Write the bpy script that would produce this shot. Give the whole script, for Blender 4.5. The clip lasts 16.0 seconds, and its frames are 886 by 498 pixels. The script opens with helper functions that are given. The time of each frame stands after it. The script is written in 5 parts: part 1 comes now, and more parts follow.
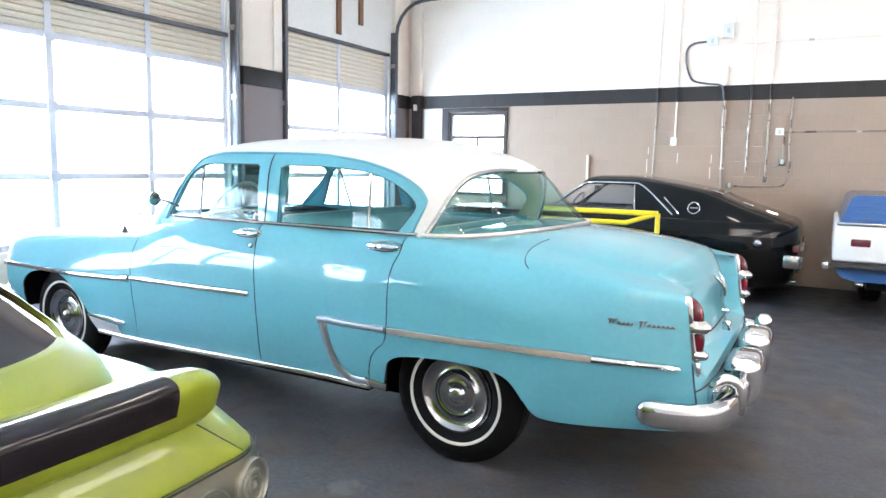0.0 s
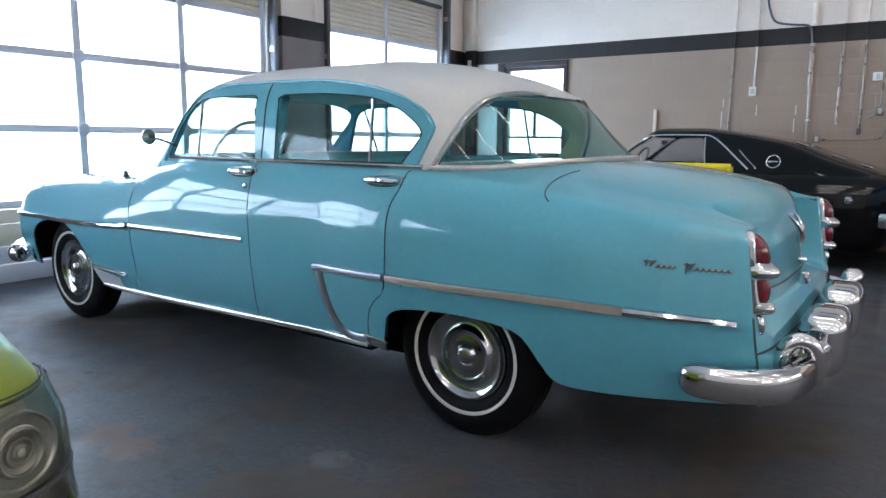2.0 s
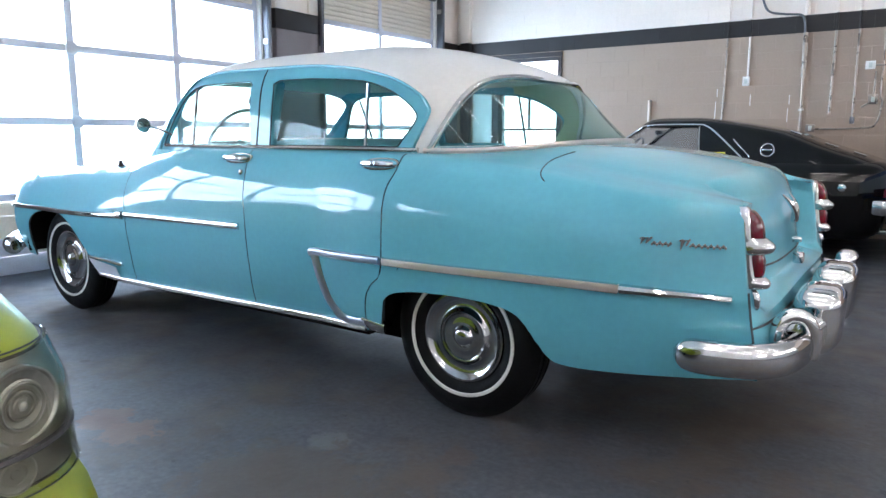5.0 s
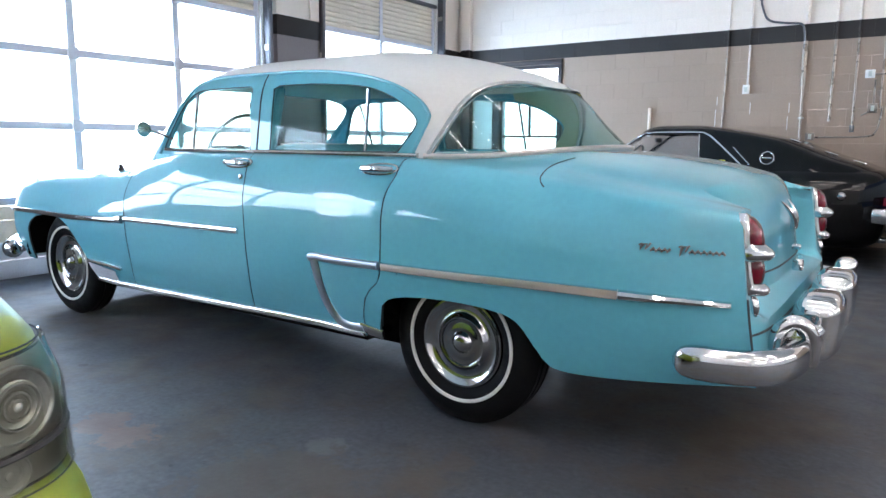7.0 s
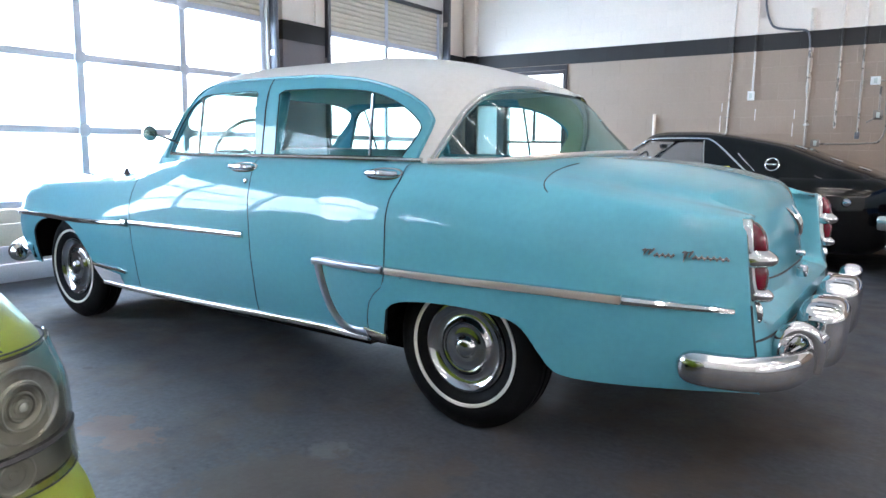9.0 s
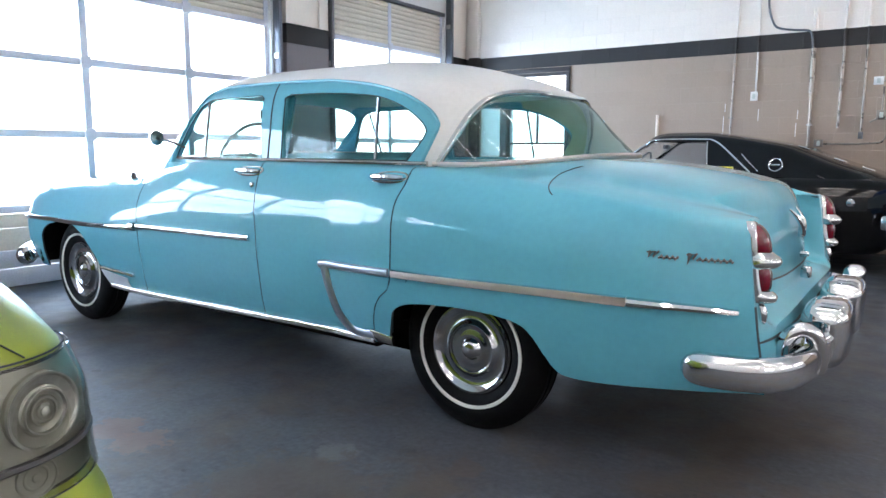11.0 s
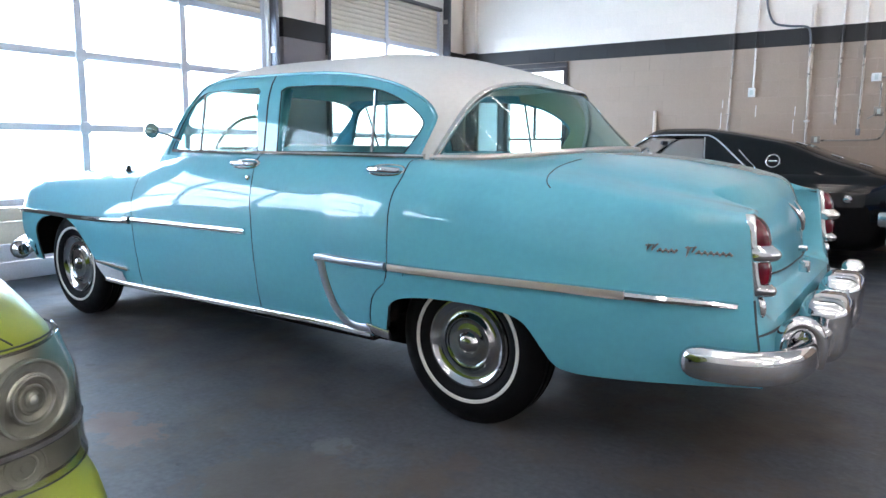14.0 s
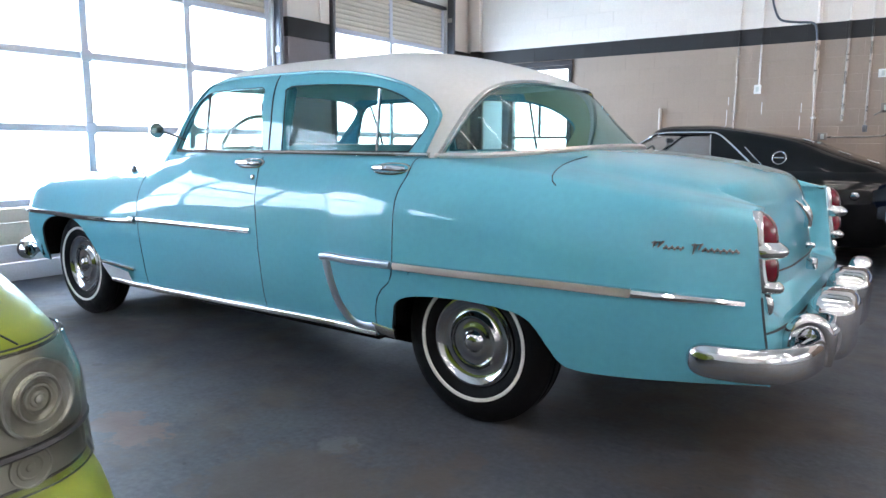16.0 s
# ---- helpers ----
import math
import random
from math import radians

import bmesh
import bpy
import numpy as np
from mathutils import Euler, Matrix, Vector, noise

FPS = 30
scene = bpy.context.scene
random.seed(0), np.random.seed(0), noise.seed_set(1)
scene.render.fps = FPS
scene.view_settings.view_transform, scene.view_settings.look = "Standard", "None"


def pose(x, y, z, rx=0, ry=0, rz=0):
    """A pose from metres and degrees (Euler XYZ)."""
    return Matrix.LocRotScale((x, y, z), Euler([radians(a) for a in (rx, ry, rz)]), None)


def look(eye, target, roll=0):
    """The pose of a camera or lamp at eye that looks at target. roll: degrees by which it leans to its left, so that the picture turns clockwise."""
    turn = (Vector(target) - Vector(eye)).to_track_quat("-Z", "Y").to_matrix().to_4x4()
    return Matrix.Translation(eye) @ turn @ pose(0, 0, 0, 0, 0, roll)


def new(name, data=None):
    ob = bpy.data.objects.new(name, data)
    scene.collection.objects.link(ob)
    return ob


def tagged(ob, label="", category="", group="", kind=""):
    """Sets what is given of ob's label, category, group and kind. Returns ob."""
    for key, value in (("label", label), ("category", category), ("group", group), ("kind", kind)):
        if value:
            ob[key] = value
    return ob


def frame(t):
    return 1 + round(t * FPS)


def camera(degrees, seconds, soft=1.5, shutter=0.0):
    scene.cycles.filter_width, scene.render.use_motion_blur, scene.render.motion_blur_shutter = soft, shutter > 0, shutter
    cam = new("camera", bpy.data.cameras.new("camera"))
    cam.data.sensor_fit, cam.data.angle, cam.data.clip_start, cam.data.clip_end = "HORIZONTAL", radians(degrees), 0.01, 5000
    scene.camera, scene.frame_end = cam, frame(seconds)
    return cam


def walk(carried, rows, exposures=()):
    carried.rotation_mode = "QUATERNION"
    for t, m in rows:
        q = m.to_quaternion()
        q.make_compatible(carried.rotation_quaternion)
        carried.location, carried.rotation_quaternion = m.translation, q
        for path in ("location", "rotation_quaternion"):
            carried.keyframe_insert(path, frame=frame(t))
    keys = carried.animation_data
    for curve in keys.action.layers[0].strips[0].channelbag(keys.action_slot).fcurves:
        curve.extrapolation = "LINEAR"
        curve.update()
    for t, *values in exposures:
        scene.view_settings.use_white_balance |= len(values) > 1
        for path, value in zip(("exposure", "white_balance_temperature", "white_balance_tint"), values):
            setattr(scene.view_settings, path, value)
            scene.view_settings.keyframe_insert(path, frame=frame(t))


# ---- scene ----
cam = camera(65.3, 16.0)
PATH = [
    (0, (1.532, -3.775, 1.471), (0.569, -2.039, 1.231), 1.1),
    (0.5, (1.523, -3.497, 1.448), (0.382, -1.872, 1.21), 1.6),
    (1, (1.529, -3.267, 1.398), (0.35, -1.666, 1.182), 2.3),
    (1.5, (1.514, -3.183, 1.297), (0.367, -1.565, 1.034), 0.3),
    (2, (1.511, -3.182, 1.237), (0.378, -1.564, 0.924), 0.5),
    (2.5, (1.521, -3.181, 1.197), (0.381, -1.568, 0.883), -0.2),
    (3, (1.522, -3.183, 1.186), (0.394, -1.563, 0.867), 0.1),
    (3.5, (1.516, -3.188, 1.179), (0.401, -1.56, 0.855), 0.8),
    (4, (1.516, -3.199, 1.179), (0.399, -1.573, 0.853), 0.4),
    (6.5, (1.518, -3.194, 1.178), (0.395, -1.569, 0.865), 0.1),
    (7, (1.519, -3.195, 1.173), (0.396, -1.568, 0.87), 0.4),
    (7.5, (1.523, -3.196, 1.174), (0.409, -1.562, 0.876), 0.6),
    (8, (1.521, -3.196, 1.171), (0.4, -1.566, 0.879), 0.3),
    (8.5, (1.52, -3.199, 1.171), (0.392, -1.574, 0.879), 0.3),
    (9, (1.524, -3.198, 1.171), (0.389, -1.576, 0.883), 0.6),
    (11.3, (1.53, -3.222, 1.181), (0.387, -1.606, 0.897), 0.3),
    (11.5, (1.532, -3.212, 1.169), (0.392, -1.592, 0.893), 0.7),
    (12, (1.529, -3.211, 1.168), (0.389, -1.592, 0.892), 0.4),
    (12.5, (1.526, -3.211, 1.166), (0.386, -1.593, 0.878), 0.5),
    (13, (1.523, -3.209, 1.162), (0.388, -1.588, 0.873), 0.6),
    (13.5, (1.521, -3.21, 1.166), (0.388, -1.588, 0.871), 0.6),
    (14, (1.517, -3.208, 1.164), (0.383, -1.587, 0.87), 0.5),
    (14.5, (1.515, -3.208, 1.163), (0.377, -1.59, 0.867), 0.4),
    (15, (1.511, -3.205, 1.162), (0.37, -1.59, 0.865), 0.5),
    (15.5, (1.51, -3.205, 1.163), (0.366, -1.592, 0.862), 0.4),
    (16, (1.514, -3.204, 1.161), (0.368, -1.592, 0.864), 0.2),
]
EXPOSURES = [(t, e + 0.17, k, 16) for t, e, k in ((0.0, 1.1, 6900), (0.3, 0.68, 6800), (0.5, 0.54, 6700), (1.0, 0.28, 6600), (1.4, -0.06, 6500), (2.0, -0.03, 6450), (2.6, 0.24, 6450), (3.2, 0.44, 6450), (16.0, 0.48, 6500))]
walk(cam, [(t, look(eye, target, roll)) for t, eye, target, roll in PATH], EXPOSURES)


# ---------------------------------------------------------------- light
world = bpy.data.worlds.new("world")
scene.world = world
world.use_nodes = True
wn = world.node_tree.nodes
sky = wn.new("ShaderNodeTexSky")
sky.sky_type = "NISHITA"
sky.sun_disc = False
sky.sun_elevation, sky.sun_rotation = radians(58), radians(120)
world.node_tree.links.new(sky.outputs[0], wn["Background"].inputs[0])
wn["Background"].inputs[1].default_value = 0.15
sun = new("sun", bpy.data.lights.new("sun", "SUN"))
sun.data.energy, sun.data.angle, sun.data.color = 4.0, radians(0.6), (1.0, 0.96, 0.9)
sun.matrix_world = look((12, 6, 20), (0, 0, 0))

WX, NY, EX, SY, CZ = -4.77, 6.26, 9.0, -9.0, 4.6      # inner faces of the walls, ceiling height


def daylight(name, eye, target, w, h, watts, tint=(0.49, 0.765, 1.08)):
    """Area lamp just outside one opening: the sky's light, or added warm fill in the east."""
    lamp = new(name, bpy.data.lights.new(name, "AREA"))
    lamp.data.shape, lamp.data.size, lamp.data.size_y = "RECTANGLE", w, h
    lamp.data.energy, lamp.data.color = watts, tint
    lamp.matrix_world = look(eye, target)
    return lamp


# ---------------------------------------------------------------- materials
def mat(name, base, rough=0.5, metal=0.0, coat=0.0, var=0.12, scale=6.0, fine=90.0, bump=0.0, spec=0.5,
        dirt=None, dirt_amount=0.0, per_object=0.0):
    m = bpy.data.materials.new(name)
    m.use_nodes = True
    nt = m.node_tree
    n, l = nt.nodes, nt.links
    p = n["Principled BSDF"]
    p.inputs["Roughness"].default_value = rough
    p.inputs["Metallic"].default_value = metal
    p.inputs["Coat Weight"].default_value = coat
    p.inputs["Coat Roughness"].default_value = 0.02
    p.inputs["Specular IOR Level"].default_value = spec
    geo = n.new("ShaderNodeTexCoord")
    big = n.new("ShaderNodeTexNoise")
    big.inputs["Scale"].default_value, big.inputs["Detail"].default_value = scale, 5
    small = n.new("ShaderNodeTexNoise")
    small.inputs["Scale"].default_value, small.inputs["Detail"].default_value = fine, 3
    for t in (big, small):
        l.new(geo.outputs["Object"], t.inputs["Vector"])
    add = n.new("ShaderNodeMath")
    add.operation = "ADD"
    l.new(big.outputs[0], add.inputs[0])
    l.new(small.outputs[0], add.inputs[1])
    ramp = n.new("ShaderNodeMapRange")
    ramp.inputs[1].default_value, ramp.inputs[2].default_value = 0.65, 1.35
    ramp.inputs[3].default_value, ramp.inputs[4].default_value = 1 - var, 1 + var
    l.new(add.outputs[0], ramp.inputs[0])
    mul = n.new("ShaderNodeVectorMath")
    mul.operation = "SCALE"
    mul.inputs[0].default_value = base
    l.new(ramp.outputs[0], mul.inputs["Scale"])
    col = mul.outputs[0]
    if per_object:
        info = n.new("ShaderNodeObjectInfo")
        rr = n.new("ShaderNodeMapRange")
        rr.inputs[3].default_value, rr.inputs[4].default_value = 1 - per_object, 1 + per_object
        l.new(info.outputs["Random"], rr.inputs[0])
        sc = n.new("ShaderNodeVectorMath")
        sc.operation = "SCALE"
        l.new(col, sc.inputs[0])
        l.new(rr.outputs[0], sc.inputs["Scale"])
        col = sc.outputs[0]
    if dirt:
        st = n.new("ShaderNodeTexNoise")
        st.inputs["Scale"].default_value, st.inputs["Detail"].default_value = scale * 0.45, 8
        st.inputs["Roughness"].default_value = 0.65
        l.new(geo.outputs["Object"], st.inputs["Vector"])
        sr = n.new("ShaderNodeMapRange")
        sr.inputs[1].default_value, sr.inputs[2].default_value = 0.48, 0.68
        sr.inputs[4].default_value = dirt_amount
        l.new(st.outputs[0], sr.inputs[0])
        mx = n.new("ShaderNodeMix")
        mx.data_type = "RGBA"
        l.new(sr.outputs[0], mx.inputs[0])
        l.new(col, mx.inputs[6])
        mx.inputs[7].default_value = (*dirt, 1)
        col = mx.outputs[2]
    l.new(col, p.inputs["Base Color"])
    rv = n.new("ShaderNodeMapRange")
    rv.inputs[1].default_value, rv.inputs[2].default_value = 0.3, 0.7
    rv.inputs[3].default_value, rv.inputs[4].default_value = max(0.02, rough * 0.8), min(1, rough * 1.2)
    l.new(big.outputs[0], rv.inputs[0])
    l.new(rv.outputs[0], p.inputs["Roughness"])
    if bump:
        b = n.new("ShaderNodeBump")
        b.inputs["Strength"].default_value, b.inputs["Distance"].default_value = bump, 0.004
        l.new(small.outputs[0], b.inputs["Height"])
        l.new(b.outputs[0], p.inputs["Normal"])
    return m


def glass(name, tint, gloss=1.0):
    m = bpy.data.materials.new(name)
    m.use_nodes = True
    n, l = m.node_tree.nodes, m.node_tree.links
    n.remove(n["Principled BSDF"])
    tr = n.new("ShaderNodeBsdfTransparent")
    tr.inputs[0].default_value = (*tint, 1)
    gl = n.new("ShaderNodeBsdfGlossy")
    gl.inputs["Roughness"].default_value = 0.02
    fr = n.new("ShaderNodeLayerWeight")
    fr.inputs[0].default_value = 0.5
    up = n.new("ShaderNodeMath")
    up.operation = "POWER"
    up.inputs[1].default_value = 4.5
    l.new(fr.outputs["Facing"], up.inputs[0])
    k = n.new("ShaderNodeMath")
    k.operation = "MULTIPLY_ADD"
    k.inputs[1].default_value, k.inputs[2].default_value = 0.9 * gloss, 0.05 * gloss
    l.new(up.outputs[0], k.inputs[0])
    mx = n.new("ShaderNodeMixShader")
    l.new(k.outputs[0], mx.inputs[0])
    l.new(tr.outputs[0], mx.inputs[1])
    l.new(gl.outputs[0], mx.inputs[2])
    l.new(mx.outputs[0], n["Material Output"].inputs[0])
    return m


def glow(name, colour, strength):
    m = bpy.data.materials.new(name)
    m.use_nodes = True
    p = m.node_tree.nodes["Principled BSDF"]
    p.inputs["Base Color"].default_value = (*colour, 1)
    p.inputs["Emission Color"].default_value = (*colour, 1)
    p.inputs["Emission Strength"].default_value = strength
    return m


TURQ = mat("turquoise_paint", (0.09, 0.335, 0.42), 0.45, 0, 0.95, 0.05, 2.5, 40, spec=0.2)
CREAM = mat("off_white_paint", (0.58, 0.565, 0.55), 0.42, 0, 0.2, 0.05, 3, 50)
CHROME = mat("chrome", (0.64, 0.64, 0.65), 0.06, 1, 0, 0.06, 9, 60)
DULLCHROME = mat("stainless_trim", (0.58, 0.56, 0.54), 0.2, 1, 0, 0.1, 12, 90)
RUBBER = mat("tyre_rubber", (0.004, 0.004, 0.005), 0.6, 0, 0, 0.25, 14, 120, 0.3, spec=0.12)
WHITEWALL = mat("whitewall_rubber", (0.62, 0.6, 0.56), 0.55, 0, 0, 0.08, 12, 80)
UNDER = mat("underbody_black", (0.006, 0.005, 0.005), 0.9, 0, 0, 0.3, 8, 60, spec=0.05)
GAPM = mat("gap_rubber", (0.02, 0.03, 0.035), 0.8, 0, 0, 0.2, 8, 60)
REDLENS = mat("red_lens", (0.098, 0.0012, 0.0084), 0.06, 0, 0.6, 0.1, 10, 60, spec=0.5)
SHELFM = mat("green_shelf_cloth", (0.3, 0.5, 0.46), 0.8, 0, 0, 0.1, 8, 140, 0.2)
SEATCLOTH = mat("turquoise_upholstery", (0.2, 0.46, 0.52), 0.8, 0, 0, 0.15, 10, 160, 0.3)
HEADLINER = mat("headliner_cloth", (0.66, 0.67, 0.58), 0.9, 0, 0, 0.12, 6, 120, 0.3)
QUARTERM = mat("olive_trim_cloth", (0.42, 0.43, 0.27), 0.9, 0, 0, 0.15, 6, 140, 0.3)
CARGLASS = glass("tinted_car_glass", (0.78, 0.89, 0.88), 0.45)
HUBCHROME = mat("wheel_cover_chrome", (0.46, 0.46, 0.47), 0.1, 1, 0, 0.08, 14, 90)
PANE = glass("window_pane", (0.96, 0.98, 0.98), 0.8)
BLACKPAINT = mat("black_paint", (0.003, 0.003, 0.0035), 0.06, 0, 0.0, 0.2, 3, 50, spec=0.3)
DARKGLASS = glass("dark_car_glass", (0.9, 0.92, 0.94), 0.7)
# stainless trim with its brownish reflection put into the base colour
SPEARM = mat("pinkish_trim", (0.70, 0.58, 0.53), 0.42, 1, 0, 0.05, 5, 90)
SCRIPTM = mat("dark_script_metal", (0.17, 0.165, 0.16), 0.35, 1, 0, 0.1, 20, 90)
SLASHM = mat("grey_trim", (0.44, 0.46, 0.52), 0.36, 1, 0, 0.05, 5, 90)
PANELM = mat("pale_panel", (0.78, 0.77, 0.75), 0.6, 0, 0, 0.05, 3, 60)
DARKWOOD = mat("dark_brown_paint", (0.035, 0.028, 0.03), 0.6, 0, 0, 0.2, 6, 70, 0.1)
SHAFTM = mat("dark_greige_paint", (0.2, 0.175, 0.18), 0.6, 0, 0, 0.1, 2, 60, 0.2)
LIME = mat("lime_green_paint", (0.18, 0.225, 0.01), 0.36, 0.0, 0.4, 0.06, 3, 260)
BLUE = mat("blue_paint", (0.014, 0.10, 0.30), 0.4, 0, 0.7, 0.1, 3, 60)
WHITEP = mat("white_paint", (0.75, 0.76, 0.76), 0.4, 0, 0.5, 0.06, 3, 60)
YELLOW = mat("yellow_paint", (0.72, 0.56, 0.01), 0.45, 0, 0.2, 0.12, 8, 80)
LAMPCHROME = mat("lamp_reflector", (0.40, 0.40, 0.36), 0.42, 1, 0, 0.15, 20, 90)
CLEARLENS = glass("clear_lens", (0.9, 0.9, 0.87), 1.0)


def concrete_floor():
    """Sealed concrete: blue-grey with worn grey-brown patches, dark specks, pale scrapes and a few old stains."""
    m = mat("sealed_concrete", (0.059, 0.064, 0.075), 0.54, 0, 0, 0.4, 5.0, 38, 0.25, spec=0.35)
    n, l = m.node_tree.nodes, m.node_tree.links
    p = n["Principled BSDF"]
    col = p.inputs["Base Color"].links[0].from_socket
    at = n.new("ShaderNodeTexCoord").outputs["Object"]

    def noisy(scale, detail, rough, lo, hi, amount, stretch=None):
        t = n.new("ShaderNodeTexNoise")
        t.inputs["Scale"].default_value, t.inputs["Detail"].default_value, t.inputs["Roughness"].default_value = scale, detail, rough
        src = at
        if stretch:
            mp = n.new("ShaderNodeMapping")
            mp.inputs["Rotation"].default_value, mp.inputs["Scale"].default_value = (0, 0, 0.7), stretch
            l.new(at, mp.inputs["Vector"])
            src = mp.outputs[0]
        l.new(src, t.inputs["Vector"])
        r = n.new("ShaderNodeMapRange")
        r.interpolation_type = "SMOOTHSTEP"
        r.inputs[1].default_value, r.inputs[2].default_value, r.inputs[4].default_value = lo, hi, amount
        l.new(t.outputs[0], r.inputs[0])
        return r.outputs[0], t.outputs[0]

    def over(under, colour, mask):
        mx = n.new("ShaderNodeMix")
        mx.data_type = "RGBA"
        l.new(mask, mx.inputs[0])
        l.new(under, mx.inputs[6])
        mx.inputs[7].default_value = (*colour, 1)
        return mx.outputs[2]
    patch, _ = noisy(1.4, 12, 0.72, 0.45, 0.60, 0.85)
    col = over(col, (0.068, 0.054, 0.044), patch)
    deep, _ = noisy(7.0, 10, 0.78, 0.48, 0.64, 0.6)
    col = over(col, (0.034, 0.038, 0.046), deep)
    scrape, _ = noisy(6.0, 8, 0.75, 0.58, 0.72, 0.6, (1, 3.0, 1))
    col = over(col, (0.11, 0.115, 0.125), scrape)
    speck, _ = noisy(13.0, 5, 0.6, 0.66, 0.71, 0.8)
    col = over(col, (0.026, 0.026, 0.03), speck)
    _, rag = noisy(11.0, 9, 0.72, 0, 1, 1)
    for x, y, rad, c, k in ((-1.22, -1.73, 0.13, (0.11, 0.066, 0.053), 0.85), (-1.02, -1.75, 0.12, (0.12, 0.072, 0.057), 0.85), (-0.3, -1.36, 0.09, (0.14, 0.14, 0.145), 0.5),
                            (0.19, -1.18, 0.08, (0.09, 0.06, 0.045), 0.5), (-0.2, -1.72, 0.35, (0.07, 0.055, 0.045), 0.7), (-1.92, -1.13, 0.035, (0.03, 0.03, 0.033), 0.45), (-1.23, -1.25, 0.035, (0.035, 0.035, 0.04), 0.4), (-2.04, -1.38, 0.03, (0.03, 0.025, 0.025), 0.7)):
        d = n.new("ShaderNodeVectorMath")
        d.operation = "DISTANCE"
        l.new(at, d.inputs[0])
        d.inputs[1].default_value = (x, y, 0)
        w = n.new("ShaderNodeMath")
        w.operation = "MULTIPLY_ADD"
        l.new(rag, w.inputs[0])
        w.inputs[1].default_value = -2.6 * rad
        l.new(d.outputs["Value"], w.inputs[2])
        r = n.new("ShaderNodeMapRange")
        r.inputs[1].default_value, r.inputs[2].default_value = -0.5 * rad, -0.25 * rad
        r.inputs[3].default_value, r.inputs[4].default_value = k, 0.0
        l.new(w.outputs[0], r.inputs[0])
        col = over(col, c, r.outputs[0])
    l.new(col, p.inputs["Base Color"])
    return m


FLOORM = concrete_floor()
WALLWHITE = mat("white_block_paint", (0.86, 0.765, 0.68), 0.7, 0, 0, 0.05, 1.5, 60, 0.2, per_object=0.015)
WALLTAN = mat("greige_block_paint", (0.345, 0.262, 0.205), 0.6, 0, 0, 0.07, 1.5, 60, 0.2, per_object=0.02)
WALLBAND = mat("dark_band_paint", (0.011, 0.0085, 0.0085), 0.55, 0, 0, 0.15, 2, 60, 0.25, per_object=0.06)
PLASTER = mat("plain_plaster", (0.74, 0.73, 0.71), 0.75, 0, 0, 0.08, 1.2, 50, 0.2)
CEILM = mat("ceiling_white", (0.8, 0.8, 0.78), 0.8, 0, 0, 0.08, 1, 50, 0.2)
ALU = mat("door_aluminium", (0.64, 0.64, 0.7), 0.5, 0.25, 0, 0.12, 5, 80)
SLATM = mat("door_slats_white", (0.725, 0.648, 0.538), 0.55, 0, 0, 0.1, 3, 70)
STEEL = mat("dark_steel", (0.12, 0.125, 0.14), 0.45, 0.7, 0, 0.25, 6, 80)
GALV = mat("galvanised_conduit", (0.46, 0.44, 0.42), 0.32, 0.7, 0, 0.12, 10, 80)
CONDUITP = mat("painted_conduit", (0.25, 0.22, 0.195), 0.3, 0.6, 0, 0.1, 10, 80)
BOXM = mat("outlet_box_white", (0.72, 0.72, 0.7), 0.5, 0, 0, 0.06, 10, 80)
WOODM = mat("brown_wood", (0.2, 0.085, 0.04), 0.6, 0, 0, 0.25, 12, 120, 0.2)
TUBEGLOW = glow("tube_light", (1.0, 0.94, 0.86), 34.0)
ASPHALT = mat("outside_concrete", (0.45, 0.44, 0.42), 0.85, 0, 0, 0.15, 2, 60, 0.2)
SATIN = mat("satin_black", (0.009, 0.007, 0.009), 0.14, 0, 0, 0.15, 8, 80, spec=0.35)
PLASTIC = mat("dark_plastic", (0.03, 0.03, 0.032), 0.5, 0, 0, 0.15, 10, 80)
CLAY = mat("ivory_plastic", (0.5, 0.55, 0.52), 0.35, 0, 0.3, 0.08, 10, 80)


# ---------------------------------------------------------------- mesh helpers
def thing(name, at, label, category, group="", kind=""):
    ob = new(name)
    ob.location = at
    ob.empty_display_size = 0.1
    bpy.context.view_layer.update()
    return tagged(ob, label, category, group, kind)


def finish(bm, angle=35):
    bmesh.ops.recalc_face_normals(bm, faces=bm.faces)
    lim = radians(angle)
    for f in bm.faces:
        f.smooth = True
    for e in bm.edges:
        if len(e.link_faces) == 2:
            e.smooth = e.calc_face_angle(0) < lim
        else:
            e.smooth = False
    return bm


def part(name, bm, material, parent=None, label="", angle=35, thick=0.0, out=None):
    """One mesh under a thing or a part. out: the way in which an open sheet faces."""
    finish(bm, angle)
    if out is not None:
        way = Vector(out)
        if sum(f.normal.dot(way) * f.calc_area() for f in bm.faces) < 0:
            bmesh.ops.reverse_faces(bm, faces=bm.faces)
    me = bpy.data.meshes.new(name)
    bm.to_mesh(me)
    bm.free()
    me.materials.append(material)
    ob = new(name, me)
    if parent is not None:
        ob.parent = parent
        if parent.type == "EMPTY":
            ob.matrix_parent_inverse = Matrix.Translation(-parent.location)
    if thick:
        s = ob.modifiers.new("sheet", "SOLIDIFY")
        s.thickness, s.offset = thick, -1
        if thick > 0.01:
            me.materials.append(GAPM)
            s.material_offset_rim = 1
    return tagged(ob, label)


def solo(name, bm, material, label, category, group="", kind="", angle=35):
    return tagged(part(name, bm, material, None, label, angle), "", category, group, kind)


